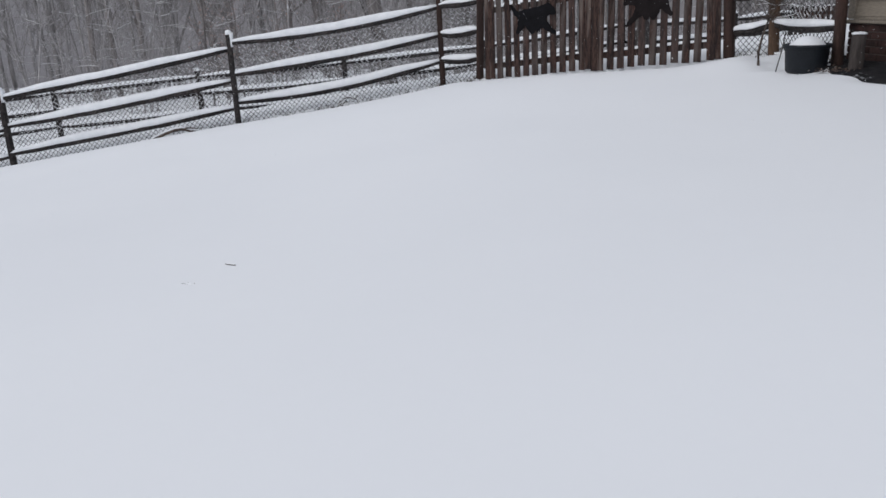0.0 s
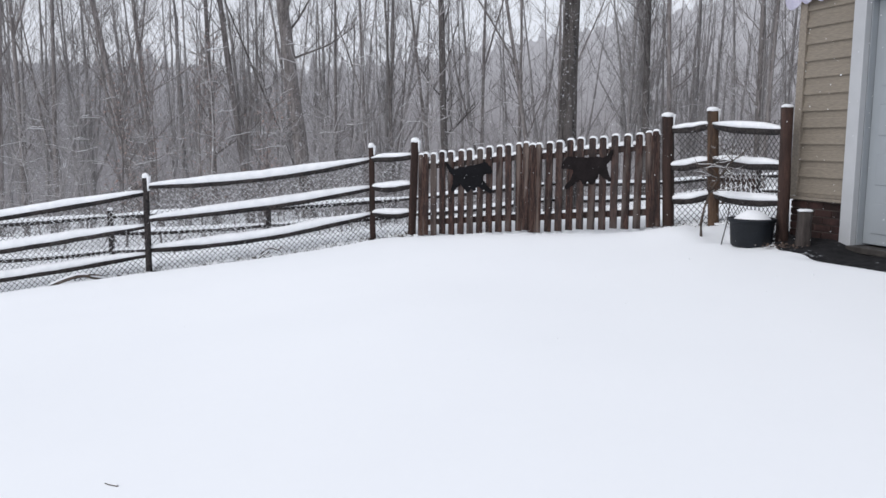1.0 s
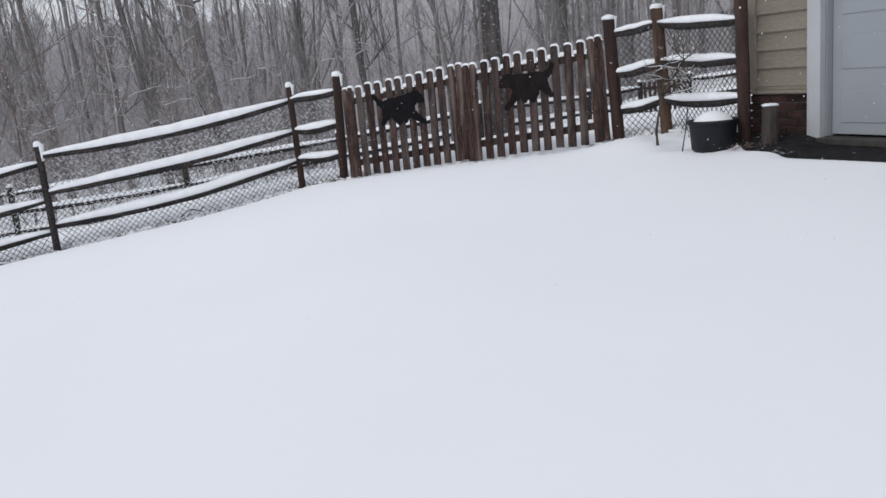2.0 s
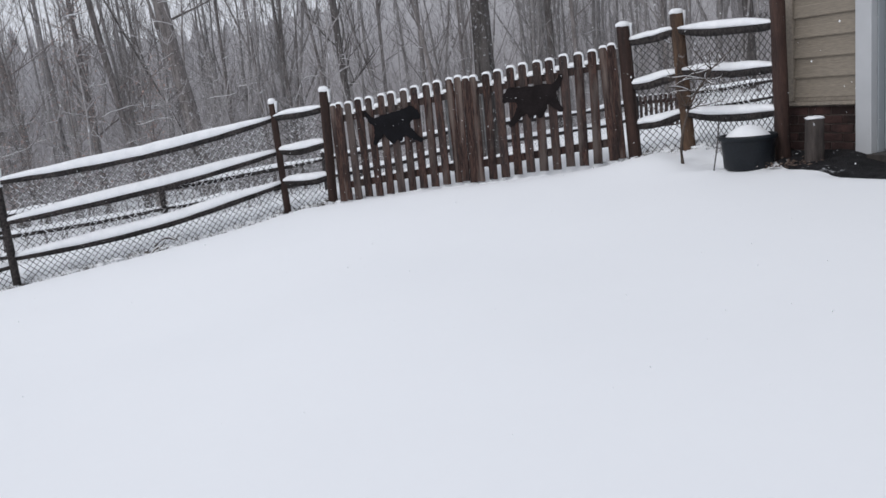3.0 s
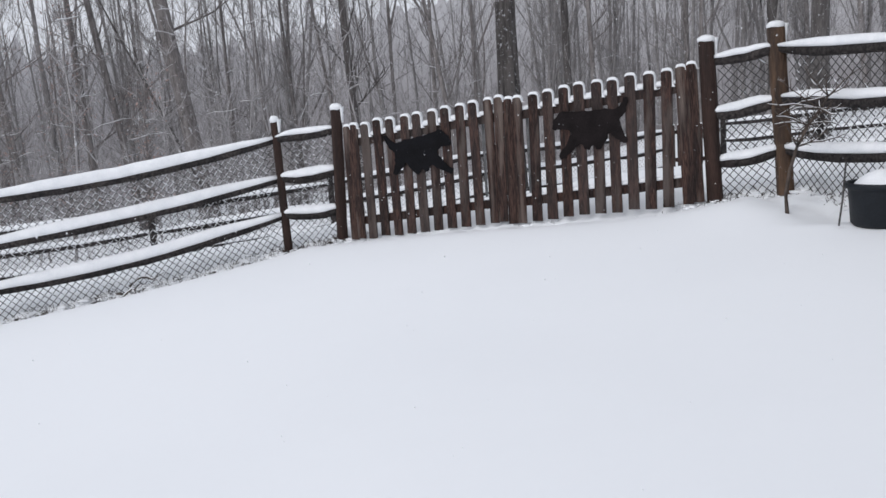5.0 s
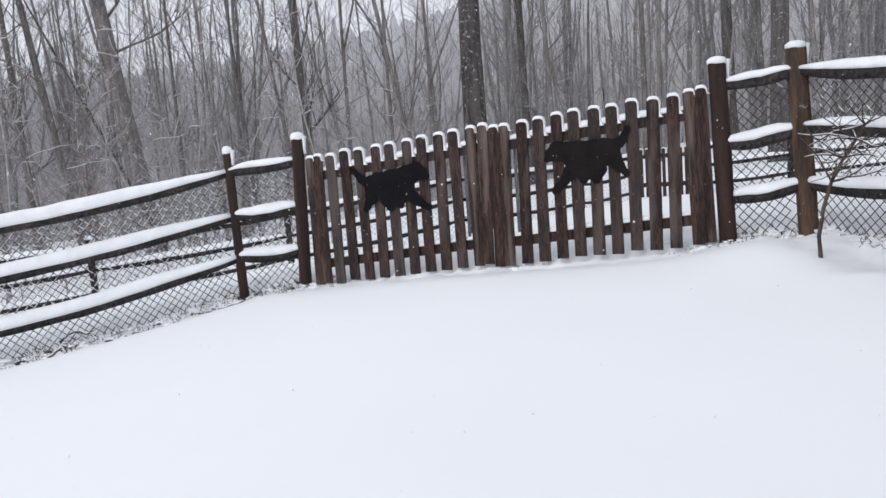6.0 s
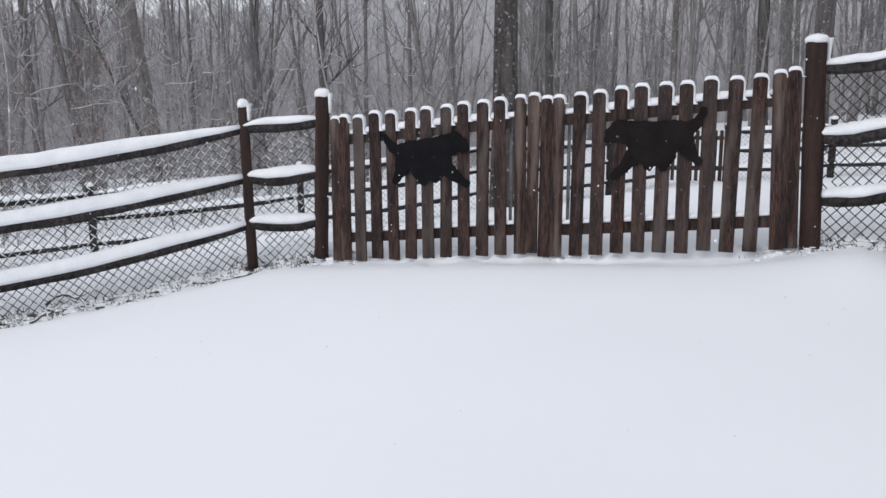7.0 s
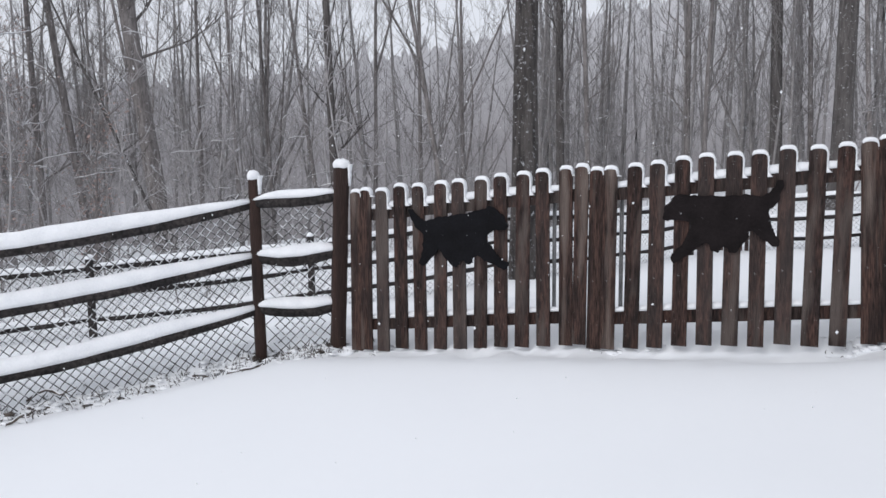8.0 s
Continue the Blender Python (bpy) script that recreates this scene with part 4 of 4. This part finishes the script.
def grass_tufts():
    """Dead blades poking out of the snow along the fence foot."""
    rnd = random.Random(12)
    b = Builder()
    spots = [(P1.lerp(P2, f), (0.66, -0.75), (4, 10, 22, 38, 60)) for f in np.linspace(-0.2, 1, 90)] + \
            [(P2.lerp(GL, f), (0.3, -0.95), (4, 10, 22, 38, 60)) for f in np.linspace(0, 1, 26)] + \
            [(GL.lerp(GR, f), (0, -1), (3, 8, 16)) for f in (0.05, 0.08, 0.1, 0.5, 0.55, 0.9, 0.93, 0.96, 0.99)] + \
            [(GR.lerp(P5, f), (0.0, 0.5), (2, 6, 14, 24)) for f in np.linspace(0, 1, 14)] + [(P5.lerp(P6, f), (0.3, 0.35), (2, 6, 14, 24)) for f in np.linspace(0, 1, 14)]
    for p, inward, tufts in spots:
        for _ in range(rnd.choice(tufts)):
            drift = abs(rnd.gauss(0, 0.11)) - 0.04
            x, y = p.x + drift * inward[0] + rnd.gauss(0, 0.04), p.y + drift * inward[1] + rnd.gauss(0, 0.04)
            z = ground_z(x, y)
            d = (rnd.uniform(-1, 1), rnd.uniform(-1, 1), rnd.uniform(0.3, 1.2))
            pts = crooked(rnd, (x, y, z - 0.012), d, rnd.uniform(0.02, 0.06), 3, 0.8)
            b.tube(pts, [0.0035, 0.0032, 0.0025, 0.0012], 3, cap=False)
    # matted clods of leaf and turf showing through
    for p, inward, tufts in spots[:116]:
        if rnd.random() < 0.6:
            drift = abs(rnd.gauss(0, 0.12)) - 0.02
            x, y, r = p.x + drift * inward[0] + rnd.gauss(0, 0.03), p.y + drift * inward[1], rnd.uniform(0.010, 0.030)
            k = [r * rnd.uniform(0.5, 1.4) for _ in BALL]
            b.add([(x + v.x * q * 1.5, y + v.y * q * 1.2, ground_z(x, y) + 0.002 + v.z * q * 0.45) for v, q in zip(BALL, k)], BALL_FACES)
    lumps = Builder()
    for p, inward, tufts in spots:
        for _ in range(rnd.randint(3, 7)):
            drift = abs(rnd.gauss(0, 0.12)) - 0.06
            x, y = p.x + drift * inward[0] + rnd.gauss(0, 0.05), p.y + drift * inward[1] + rnd.gauss(0, 0.04)
            r = rnd.uniform(0.010, 0.032) * rnd.choice((1, 1, 1, 1.6))
            z = ground_z(x, y) + r * rnd.uniform(-0.15, 0.12)
            k = [r * rnd.uniform(0.6, 1.3) for _ in BALL]
            lumps.add([(x + v.x * q * 1.3, y + v.y * q * 1.1, z + v.z * q * 0.36) for v, q in zip(BALL, k)], BALL_FACES)
    for f, size in ((0.03, 0.05), (0.06, 0.04), (0.095, 0.045), (0.12, 0.03), (0.53, 0.03), (0.57, 0.035), (0.62, 0.025), (0.93, 0.04), (0.97, 0.045)):
        p = GL.lerp(GR, f)
        for _ in range(9):
            x, y, r = p.x + rnd.gauss(0, 0.04), p.y - 0.03 + rnd.gauss(0, 0.03), size * rnd.uniform(0.4, 0.9)
            k = [r * rnd.uniform(0.6, 1.3) for _ in BALL]
            lumps.add([(x + v.x * q * 1.2, y + v.y * q, ground_z(x, y) + r * 0.15 + v.z * q * 0.55) for v, q in zip(BALL, k)], BALL_FACES)
    tagged(new("snow_clumps", lumps.mesh("snow_clumps", SNOW_CAP)), "lumpy crusts of snow along the fence foot", "snow", kind="stuff")
    tagged(new("dead_grass", b.mesh("dead_grass", GRASS)), "dead snowy grass blades along the fence foot", "grass", kind="stuff")


grass_tufts()

# ---- neighbour's fence lower down the slope ----
back_fence = thing("split_rail_fence", (-6, 3.5, 0), label="farther split-rail fence with wire netting in the lower snowy lot", category="fence")
L_INV = Vector((-6, 3.5, 0))
BACK = [(-13.3, -2.4), (-10.9, -0.4), (-8.5, 1.6), (-6.0, 3.6), (-3.6, 5.5), (-1.3, 7.6), (0.4, 10.0), (1.30, 11.35), (2.42, 11.5), (4.3, 11.7), (7.2, 12.0)]
bends = []
for i, (x, y) in enumerate(BACK):
    z = ground_z(x, y)
    base, top = local((x, y, z)), local((x, y, z + 1.12))
    bends.append((base, top))
    po = part("post", post_mesh("post", base, top, 0.11, 0.11, FENCE_WOOD, 140 + i, 0.6), back_fence)
    part("snow_cap", cap_mesh("snow_cap", top, 0.11, 0.11, 0.05, 160 + i, 0.6, 0.02, False), po)
for i in range(len(BACK) - 1):
    if i != 7:
        za, zb = bends[i][0].z, bends[i + 1][0].z
        fence_section(back_fence, *bends[i], *bends[i + 1], tuple((za + k, zb + k) for k in (0.97, 0.62, 0.25)), 50 + i, thick=0.07, rail=0.08, sags=(0.02, 0.04, 0.04), pitch=0.09, strand=0.0022)
back_gate = thing("picket_gate", (1.86, 11.425, ground_z(1.86, 11.425) + 0.06), 7.6, "small brown picket gate in the farther fence, snow-capped", "gate")
for z in (0.25, 0.85):
    b = Builder()
    b.box((-0.5, 0.012, z - 0.045), (0.5, 0.05, z + 0.045), 0.004)
    part("rail", b.mesh("rail", PICKET_WOOD, False), back_gate)
for i in range(9):
    ob = part("picket", picket_data[i % 3], back_gate)
    ob.matrix_basis = pose(-0.452 + 0.113 * i, 0, 0) @ Matrix.Diagonal((0.8, 1, 0.93, 1))
    part("snow_cap", snow_data[i % 3], ob).matrix_basis = pose(0, 0, PICKET_H - 0.088 * HEAD)


# ---- woods ----
def tree_meshes(h, r, lean, seed, limbs, sides=8, low=0.25, twiggy=True, forks=0, crook=1.0):
    """Trunk that may fork into upswept leaders, and a crown of limbs with twigs, standing at the origin."""
    rnd = random.Random(seed)
    t, c, w = Builder(), Builder(), Builder()
    n = 12
    pts, rad = [], []
    wob = Vector((0, 0, 0))
    sway = (min(r, 0.10) * 0.3 + 0.02) * crook
    for i in range(n + 1):
        f = i / n
        wob += Vector((rnd.uniform(-1, 1), rnd.uniform(-1, 1), 0)) * sway
        pts.append(Vector((lean[0] * f * h, lean[1] * f * h, -0.4 + f * (h + 0.4))) + wob)
        rad.append(r * (1 - 0.72 * f) * (1 + (0.35 if i == 0 else rnd.uniform(-0.07, 0.07))))
    t.tube(pts, rad, sides)
    stems = [(pts, rad, low)]
    for _ in range(forks):
        k = rnd.randint(2, 5)
        a = rnd.uniform(0, 2 * math.pi)
        d = Vector((math.cos(a) * 0.42 + lean[0], math.sin(a) * 0.42 + lean[1], 1))
        q = [pts[k].copy()]
        for _ in range(8):
            d = (d + Vector((rnd.uniform(-0.09, 0.09), rnd.uniform(-0.09, 0.09), 0.05))).normalized()
            q.append(q[-1] + d * h * rnd.uniform(0.045, 0.065))
        qr = [max(0.012, rad[k] * 0.68 * (1 - 0.1 * i)) for i in range(9)]
        t.tube(q, qr, max(5, sides - 2))
        stems.append((q, qr, 0.2))

    def grow(p, d, length, rr, level):
        k = (5, 4, 2)[level]
        q = [Vector(p)]
        d = Vector(d).normalized()
        for _ in range(k):
            d = (d + Vector((rnd.uniform(-0.2, 0.2), rnd.uniform(-0.2, 0.2), rnd.uniform(-0.08, 0.28)))).normalized()
            q.append(q[-1] + d * length / k)
        c.tube(q, [max(0.0045, rr * (1 - 0.8 * i / k)) for i in range(k + 1)], 4 if level == 0 else 3, cap=False)
        if level < 2 and (q[-1] - q[0]).normalized().z < 0.42:
            w.tube([p + Vector((0, 0, rr * 0.7 + 0.001)) for p in q], [max(0.0025, rr * 0.42 * (1 - 0.75 * i / k)) for i in range(k + 1)], 3, cap=False)
        if level < 2:
            for _ in range((5, 4)[level] if twiggy else (3, 1)[level]):
                s = q[rnd.randint(1, k)]
                grow(s, d + Vector((rnd.uniform(-1, 1), rnd.uniform(-1, 1), rnd.uniform(-0.3, 0.6))) * 0.8, length * rnd.uniform(0.35, 0.62), rr * 0.5, level + 1)
    for i in range(limbs):
        sp, sr, start = stems[i % len(stems)]
        m = len(sp) - 1
        f = start + (0.97 - start) * ((i + rnd.random()) / limbs) ** 1.2
        k = min(m - 1, int(f * m))
        p = sp[k].lerp(sp[k + 1], f * m - k)
        a = rnd.uniform(0, 2 * math.pi)
        grow(p, (math.cos(a), math.sin(a), rnd.uniform(0.35, 2.0)), h * rnd.uniform(0.08, 0.20), max(0.010, sr[k] * rnd.uniform(0.16, 0.34)), 0)
    return t, c, w


def tree(x, y, h, r, lean, seed, limbs, label, low=0.25, bark=None):
    ob = thing("tree", (x, y, ground_z(x, y)), 0, label, "tree", "trees of the wood")
    t, c, w = tree_meshes(h, r, lean, seed, limbs, low=low, forks=0 if r > 0.118 else seed % 3, crook=0.45)
    part("trunk", t.mesh("trunk", bark or BARK), ob)
    crown = part("crown", c.mesh("crown", bark or BARK), ob)
    if w.v:
        part("snow_cover", w.mesh("snow_cover", SNOW_CAP), crown, "snow lying along the limbs", "stuff")


BARE = "tall bare grey hardwood with snow clinging to its bark"
# x, y, radius, lean
TREES = (
    (-18.3, 15.75, 0.15, -0.095, -0.06), (-13.23, 13.58, 0.27, -0.087, -0.077), (-15.1, 15.9, 0.075, -0.17, -0.07), (-18.38, 21.43, 0.095, 0.005, 0.002),
    (-16.37, 21.28, 0.101, -0.031, -0.013), (-13.79, 19.8, 0.082, -0.05, -0.021), (-12.29, 20.73, 0.082, -0.117, -0.048), (-11.24, 19.79, 0.167, -0.03, -0.013),
    (-11.98, 23.98, 0.101, 0.014, 0.006), (-9.75, 23.55, 0.097, -0.001, 0.0), (-6.17, 17.73, 0.085, -0.148, -0.061), (-9.19, 26.71, 0.095, -0.009, -0.004),
    (-0.88, 7.5, 0.222, 0.008, 0.003), (-5.22, 27.18, 0.195, -0.012, -0.005), (-3.96, 26.85, 0.124, -0.028, -0.011), (-0.26, 26.05, 0.119, 0.006, 0.002),
    (0.51, 23.4, 0.089, 0.025, 0.01), (2.78, 28.15, 0.241, -0.026, -0.011), (3.98, 28.88, 0.105, -0.034, -0.014), (4.27, 18.06, 0.27, 0.005, 0.002),
    (5.92, 27.4, 0.101, -0.063, -0.026), (-17.84, 10.01, 0.124, -0.17, -0.1), (-19.58, 12.14, 0.097, -0.08, -0.046), (-19.22, 14.55, 0.127, -0.01, -0.006),
    (-18.2, 4.87, 0.104, 0.05, 0.03), (-20.08, 6.95, 0.09, -0.016, -0.009), (-23.0, 9.96, 0.101, 0.031, 0.018), (7.65, 20.89, 0.189, 0.01, 0.0),
    (8.86, 25.35, 0.149, -0.02, 0.0), (-15.3, 7.93, 0.047, -0.27, -0.05),
)
for i, (x, y, r, lx, ly) in enumerate(TREES):
    tree(x, y, min(21, 12 + 50 * r), r, (lx, ly), 300 + i, 20 if r > 0.13 else 22, BARE if r > 0.13 else "slender bare young tree with upswept snowy twigs", 0.30 if r > 0.19 else 0.17,
         DARK_BARK if i == 12 else MID_BARK if i in (7, 13, 17, 19, 27) else None)


tree(-11.3, 11.95, 8.2, 0.052, (-0.31, -0.29), 391, 9, "thin dark young tree leaning steeply over, snow on its twigs", 0.3, MID_BARK)

LEAF = material("withered_beech_leaf", (0.42, 0.30, 0.265), (0.28, 0.19, 0.165), scale=8, fine=40, bump=0.1, snow=0.5, snow_scale=9)


def beech(x, y, h, seed):
    """A young beech that keeps its withered leaves."""
    rnd = random.Random(seed)
    ob = thing("beech_sapling", (x, y, ground_z(x, y)), 0, "young beech keeping pale russet withered leaves under snow", "sapling", "young beeches")
    t, c, w = tree_meshes(h, 0.035, (rnd.gauss(0, 0.05), rnd.gauss(0, 0.05)), seed, 14, 6, 0.22)
    part("trunk", t.mesh("trunk", BARK), ob)
    crown = part("crown", c.mesh("crown", BARK), ob)
    b = Builder()
    for _ in range(420):
        p = Vector(rnd.choice(c.v)) + Vector((rnd.gauss(0, 0.22), rnd.gauss(0, 0.22), rnd.gauss(0, 0.12)))
        a, k = rnd.uniform(0, 6.28), rnd.uniform(0.022, 0.05)
        d, e = Vector((math.cos(a), math.sin(a), rnd.uniform(-0.9, 0.1))).normalized(), Vector((-math.sin(a), math.cos(a), rnd.uniform(-0.3, 0.3)))
        b.add([p, p + d * k + e * k * 0.5 + Vector((0, 0, 0.01)), p + d * k * 2.1, p + d * k - e * k * 0.5 + Vector((0, 0, 0.01))], [(0, 1, 2, 3)])
    part("foliage", b.mesh("foliage", LEAF), crown, "withered russet leaves", "stuff")


for x, y, h, seed in ((-10.2, 5.6, 5.2, 41), (-11.6, 4.4, 4.2, 42), (-9.0, 6.6, 3.6, 43), (-13.0, 6.6, 5.5, 44)):
    beech(x, y, h, seed)


def spread(name, templates, spots, mat):
    """One mesh of many turned and scaled copies of a few grown shapes."""
    vs, fs, k = [], [], 0
    packed = []
    for v, f in templates:
        quads = np.array([q for q in f if len(q) == 4], dtype=np.int32)
        packed.append((np.array([tuple(p) for p in v], dtype=np.float32), quads))
    for i, (x, y, z, turn, wide, tall) in enumerate(spots):
        v, q = packed[i % len(packed)]
        c, s = math.cos(turn), math.sin(turn)
        w = np.empty_like(v)
        w[:, 0] = (v[:, 0] * c - v[:, 1] * s) * wide + x
        w[:, 1] = (v[:, 0] * s + v[:, 1] * c) * wide + y
        w[:, 2] = v[:, 2] * tall + z
        vs.append(w)
        fs.append(q + k)
        k += len(v)
    v, q = np.concatenate(vs), np.concatenate(fs)
    me = bpy.data.meshes.new(name)
    me.vertices.add(len(v))
    me.vertices.foreach_set("co", v.ravel())
    me.loops.add(q.size)
    me.loops.foreach_set("vertex_index", q.ravel())
    me.polygons.add(len(q))
    me.polygons.foreach_set("loop_start", np.arange(0, q.size, 4, dtype=np.int32))
    me.materials.append(mat)
    me.update(calc_edges=True)
    me.polygons.foreach_set("use_smooth", [True] * len(me.polygons))
    return new(name, me)


def wood_spots(count, seed, near, far, lo=-34, hi=84, edge=9.0, lot=0.0):
    rnd = random.Random(seed)
    out = []
    while len(out) < count:
        a = radians(rnd.uniform(lo, hi))
        d = near + (far - near) * rnd.random() ** 0.8
        x, y = 4 - math.sin(a) * d, -6 + math.cos(a) * d
        if outside(x, y) < edge or (x > 5 and y < 9) or (x > -5 and y < lot):
            continue
        k = rnd.uniform(0.75, 1.15)
        out.append((x, y, ground_z(x, y), rnd.uniform(0, 6.28), k * (0.85 + d / 160), k))
    return out


def far_woods():
    """The wood behind: nearer forked trees with fine twigs, and the farther ones low in the valley, past counting."""
    # the farther rings take the paler bark, with haze put into its colour
    for name, seed, count, limbs, fine, mat, label, rings in (
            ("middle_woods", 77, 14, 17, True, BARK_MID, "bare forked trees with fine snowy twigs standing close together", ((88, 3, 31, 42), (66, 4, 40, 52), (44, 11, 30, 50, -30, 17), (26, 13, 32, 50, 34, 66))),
            ("far_woods", 78, 10, 9, False, BARK_FAR, "dense snowy winter wood of bare trunks, tinted pale as distance haze", ((190, 5, 50, 84), (70, 6, 44, 70), (70, 12, 46, 80, -30, 18)))):
        rnd = random.Random(seed)
        shapes = []
        for i in range(count):
            t, c, w = tree_meshes(rnd.uniform(11, 17), rnd.choice((0.05, 0.06, 0.08, 0.10, 0.13)), (rnd.gauss(0, 0.045), rnd.gauss(0, 0.045)), seed * 10 + i, limbs, 5, 0.16, fine, rnd.choice((0, 1, 2, 3)))
            k = len(t.v)
            shapes.append((t.v + c.v, t.f + [tuple(j + k for j in f) for f in c.f]))
        spots = [p for ring in rings for p in wood_spots(*ring)]
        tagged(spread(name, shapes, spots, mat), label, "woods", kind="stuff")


far_woods()


def brush():
    """Low saplings and snowy undergrowth at the wood's edge."""
    rnd = random.Random(5)
    shapes, laden = [], []
    for i in range(9):
        b, w = Builder(), Builder()
        h = rnd.uniform(2.0, 5.5)
        stem = crooked(rnd, (0, 0, -0.1), (rnd.gauss(0, 0.2), rnd.gauss(0, 0.2), 1), h, 6, 0.12)
        r = 0.008 + 0.004 * h
        b.tube(stem, [r * (1 - 0.14 * j) for j in range(7)], 4, cap=False)
        for _ in range(24):
            p = stem[rnd.randint(1, 6)]
            tw = crooked(rnd, p, (rnd.uniform(-1, 1), rnd.uniform(-1, 1), rnd.uniform(0.1, 1.3)), rnd.uniform(0.3, 1.0), 4, 0.3)
            b.tube(tw, [r * 0.5, r * 0.42, r * 0.34, r * 0.26, r * 0.12], 3, cap=False)
            if (tw[-1] - tw[0]).normalized().z < 0.26:
                w.tube([p + Vector((0, 0, r * 0.34)) for p in tw], [r * 0.2, r * 0.28, r * 0.22, r * 0.18, r * 0.06], 3, cap=False)
            t2 = crooked(rnd, tw[2], (rnd.uniform(-1, 1), rnd.uniform(-1, 1), rnd.uniform(0.0, 1.0)), rnd.uniform(0.25, 0.6), 3, 0.25)
            b.tube(t2, [r * 0.3, r * 0.25, r * 0.2, r * 0.1], 3, cap=False)
        shapes.append((b.v, b.f))
        laden.append((w.v, w.f))
    spots = wood_spots(320, 9, 21, 60, edge=8.0, lot=23.0) + wood_spots(80, 10, 15, 27, 30, 84, 8.0)
    # undergrowth shares the far bark and the haze painted into it
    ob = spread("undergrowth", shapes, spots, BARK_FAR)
    tagged(spread("twig_snow", laden, spots, SNOW_CAP), "snow lying along the twigs of the undergrowth", "snow", kind="stuff")
    tagged(ob, "tangle of snowy saplings and brush at the wood's edge", "undergrowth", kind="stuff")


brush()


def far_backdrop():
    """The far wooded hillside, with the haze of falling snow painted into its colour."""
    m = bpy.data.materials.new("hazed_distant_woods")
    m.use_nodes = True
    n, l = m.node_tree.nodes, m.node_tree.links
    bs = n["Principled BSDF"]
    bs.inputs["Roughness"].default_value = 1.0
    co, mp, no, rp = n.new("ShaderNodeTexCoord"), n.new("ShaderNodeMapping"), n.new("ShaderNodeTexNoise"), n.new("ShaderNodeMix")
    mp.inputs["Scale"].default_value = (1.6, 1.6, 0.06)
    no.inputs["Scale"].default_value, no.inputs["Detail"].default_value = 1.0, 6
    rp.data_type = "RGBA"
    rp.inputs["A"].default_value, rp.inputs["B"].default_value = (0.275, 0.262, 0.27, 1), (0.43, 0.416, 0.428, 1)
    l.new(co.outputs["Object"], mp.inputs["Vector"])
    l.new(mp.outputs[0], no.inputs["Vector"])
    l.new(no.outputs["Fac"], rp.inputs["Factor"])
    # painted haze: colour mixes towards a sky-like pale grey with height
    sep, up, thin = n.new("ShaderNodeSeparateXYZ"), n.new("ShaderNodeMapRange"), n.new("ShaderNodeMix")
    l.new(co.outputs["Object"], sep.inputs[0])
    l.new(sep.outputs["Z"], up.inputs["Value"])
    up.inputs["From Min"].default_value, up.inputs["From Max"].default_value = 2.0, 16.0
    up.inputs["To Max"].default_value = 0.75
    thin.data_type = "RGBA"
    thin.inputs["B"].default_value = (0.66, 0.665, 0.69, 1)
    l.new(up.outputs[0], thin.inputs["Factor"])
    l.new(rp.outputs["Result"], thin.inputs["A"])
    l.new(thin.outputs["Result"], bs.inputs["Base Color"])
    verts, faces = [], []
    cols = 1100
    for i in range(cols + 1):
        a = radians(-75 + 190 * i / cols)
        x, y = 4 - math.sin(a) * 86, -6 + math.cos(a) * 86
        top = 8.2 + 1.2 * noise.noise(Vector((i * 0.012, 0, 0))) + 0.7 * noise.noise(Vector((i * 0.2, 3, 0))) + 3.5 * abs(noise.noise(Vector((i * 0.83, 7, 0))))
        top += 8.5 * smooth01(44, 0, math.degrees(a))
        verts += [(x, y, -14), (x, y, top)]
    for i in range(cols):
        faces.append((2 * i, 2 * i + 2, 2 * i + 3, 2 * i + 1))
    tagged(new("backdrop", mesh_of("backdrop", verts, faces, m)), "grey wooded hillside far off, snowfall haze painted paler upwards", "hillside", kind="structure")


far_backdrop()


FLAKE = ((1, 0, 0.2), (-1, 0.1, 0), (0, 1, 0), (0.1, -1, 0), (0, 0, 1), (0, 0.2, -1))
FLAKE_FACES = [(0, 2, 4), (2, 1, 4), (1, 3, 4), (3, 0, 4), (2, 0, 5), (1, 2, 5), (3, 1, 5), (0, 3, 5)]


def snowfall():
    """Flakes hanging in the air."""
    rnd = random.Random(31)
    b = Builder()
    for _ in range(11500):
        d = rnd.uniform(1.6, 24)
        a = radians(rnd.uniform(-40, 75))
        x, y = 4.4 - math.sin(a) * d, -8 + math.cos(a) * d
        z = rnd.uniform(-0.2, 6.0)
        if z < ground_z(x, y) + 0.15:
            continue
        r = rnd.uniform(0.0016, 0.0036) * (0.6 + d / 14)
        sx, sy, sz = r * rnd.uniform(0.7, 1.3), r, r * rnd.uniform(0.8, 1.5)
        b.add([(x + sx * u, y + sy * v, z + sz * w) for u, v, w in FLAKE], FLAKE_FACES)
    tagged(new("falling_snow", b.mesh("falling_snow", SNOW_CAP)), "scattered white snowflakes falling through the air", "snowflakes", kind="stuff")


snowfall()
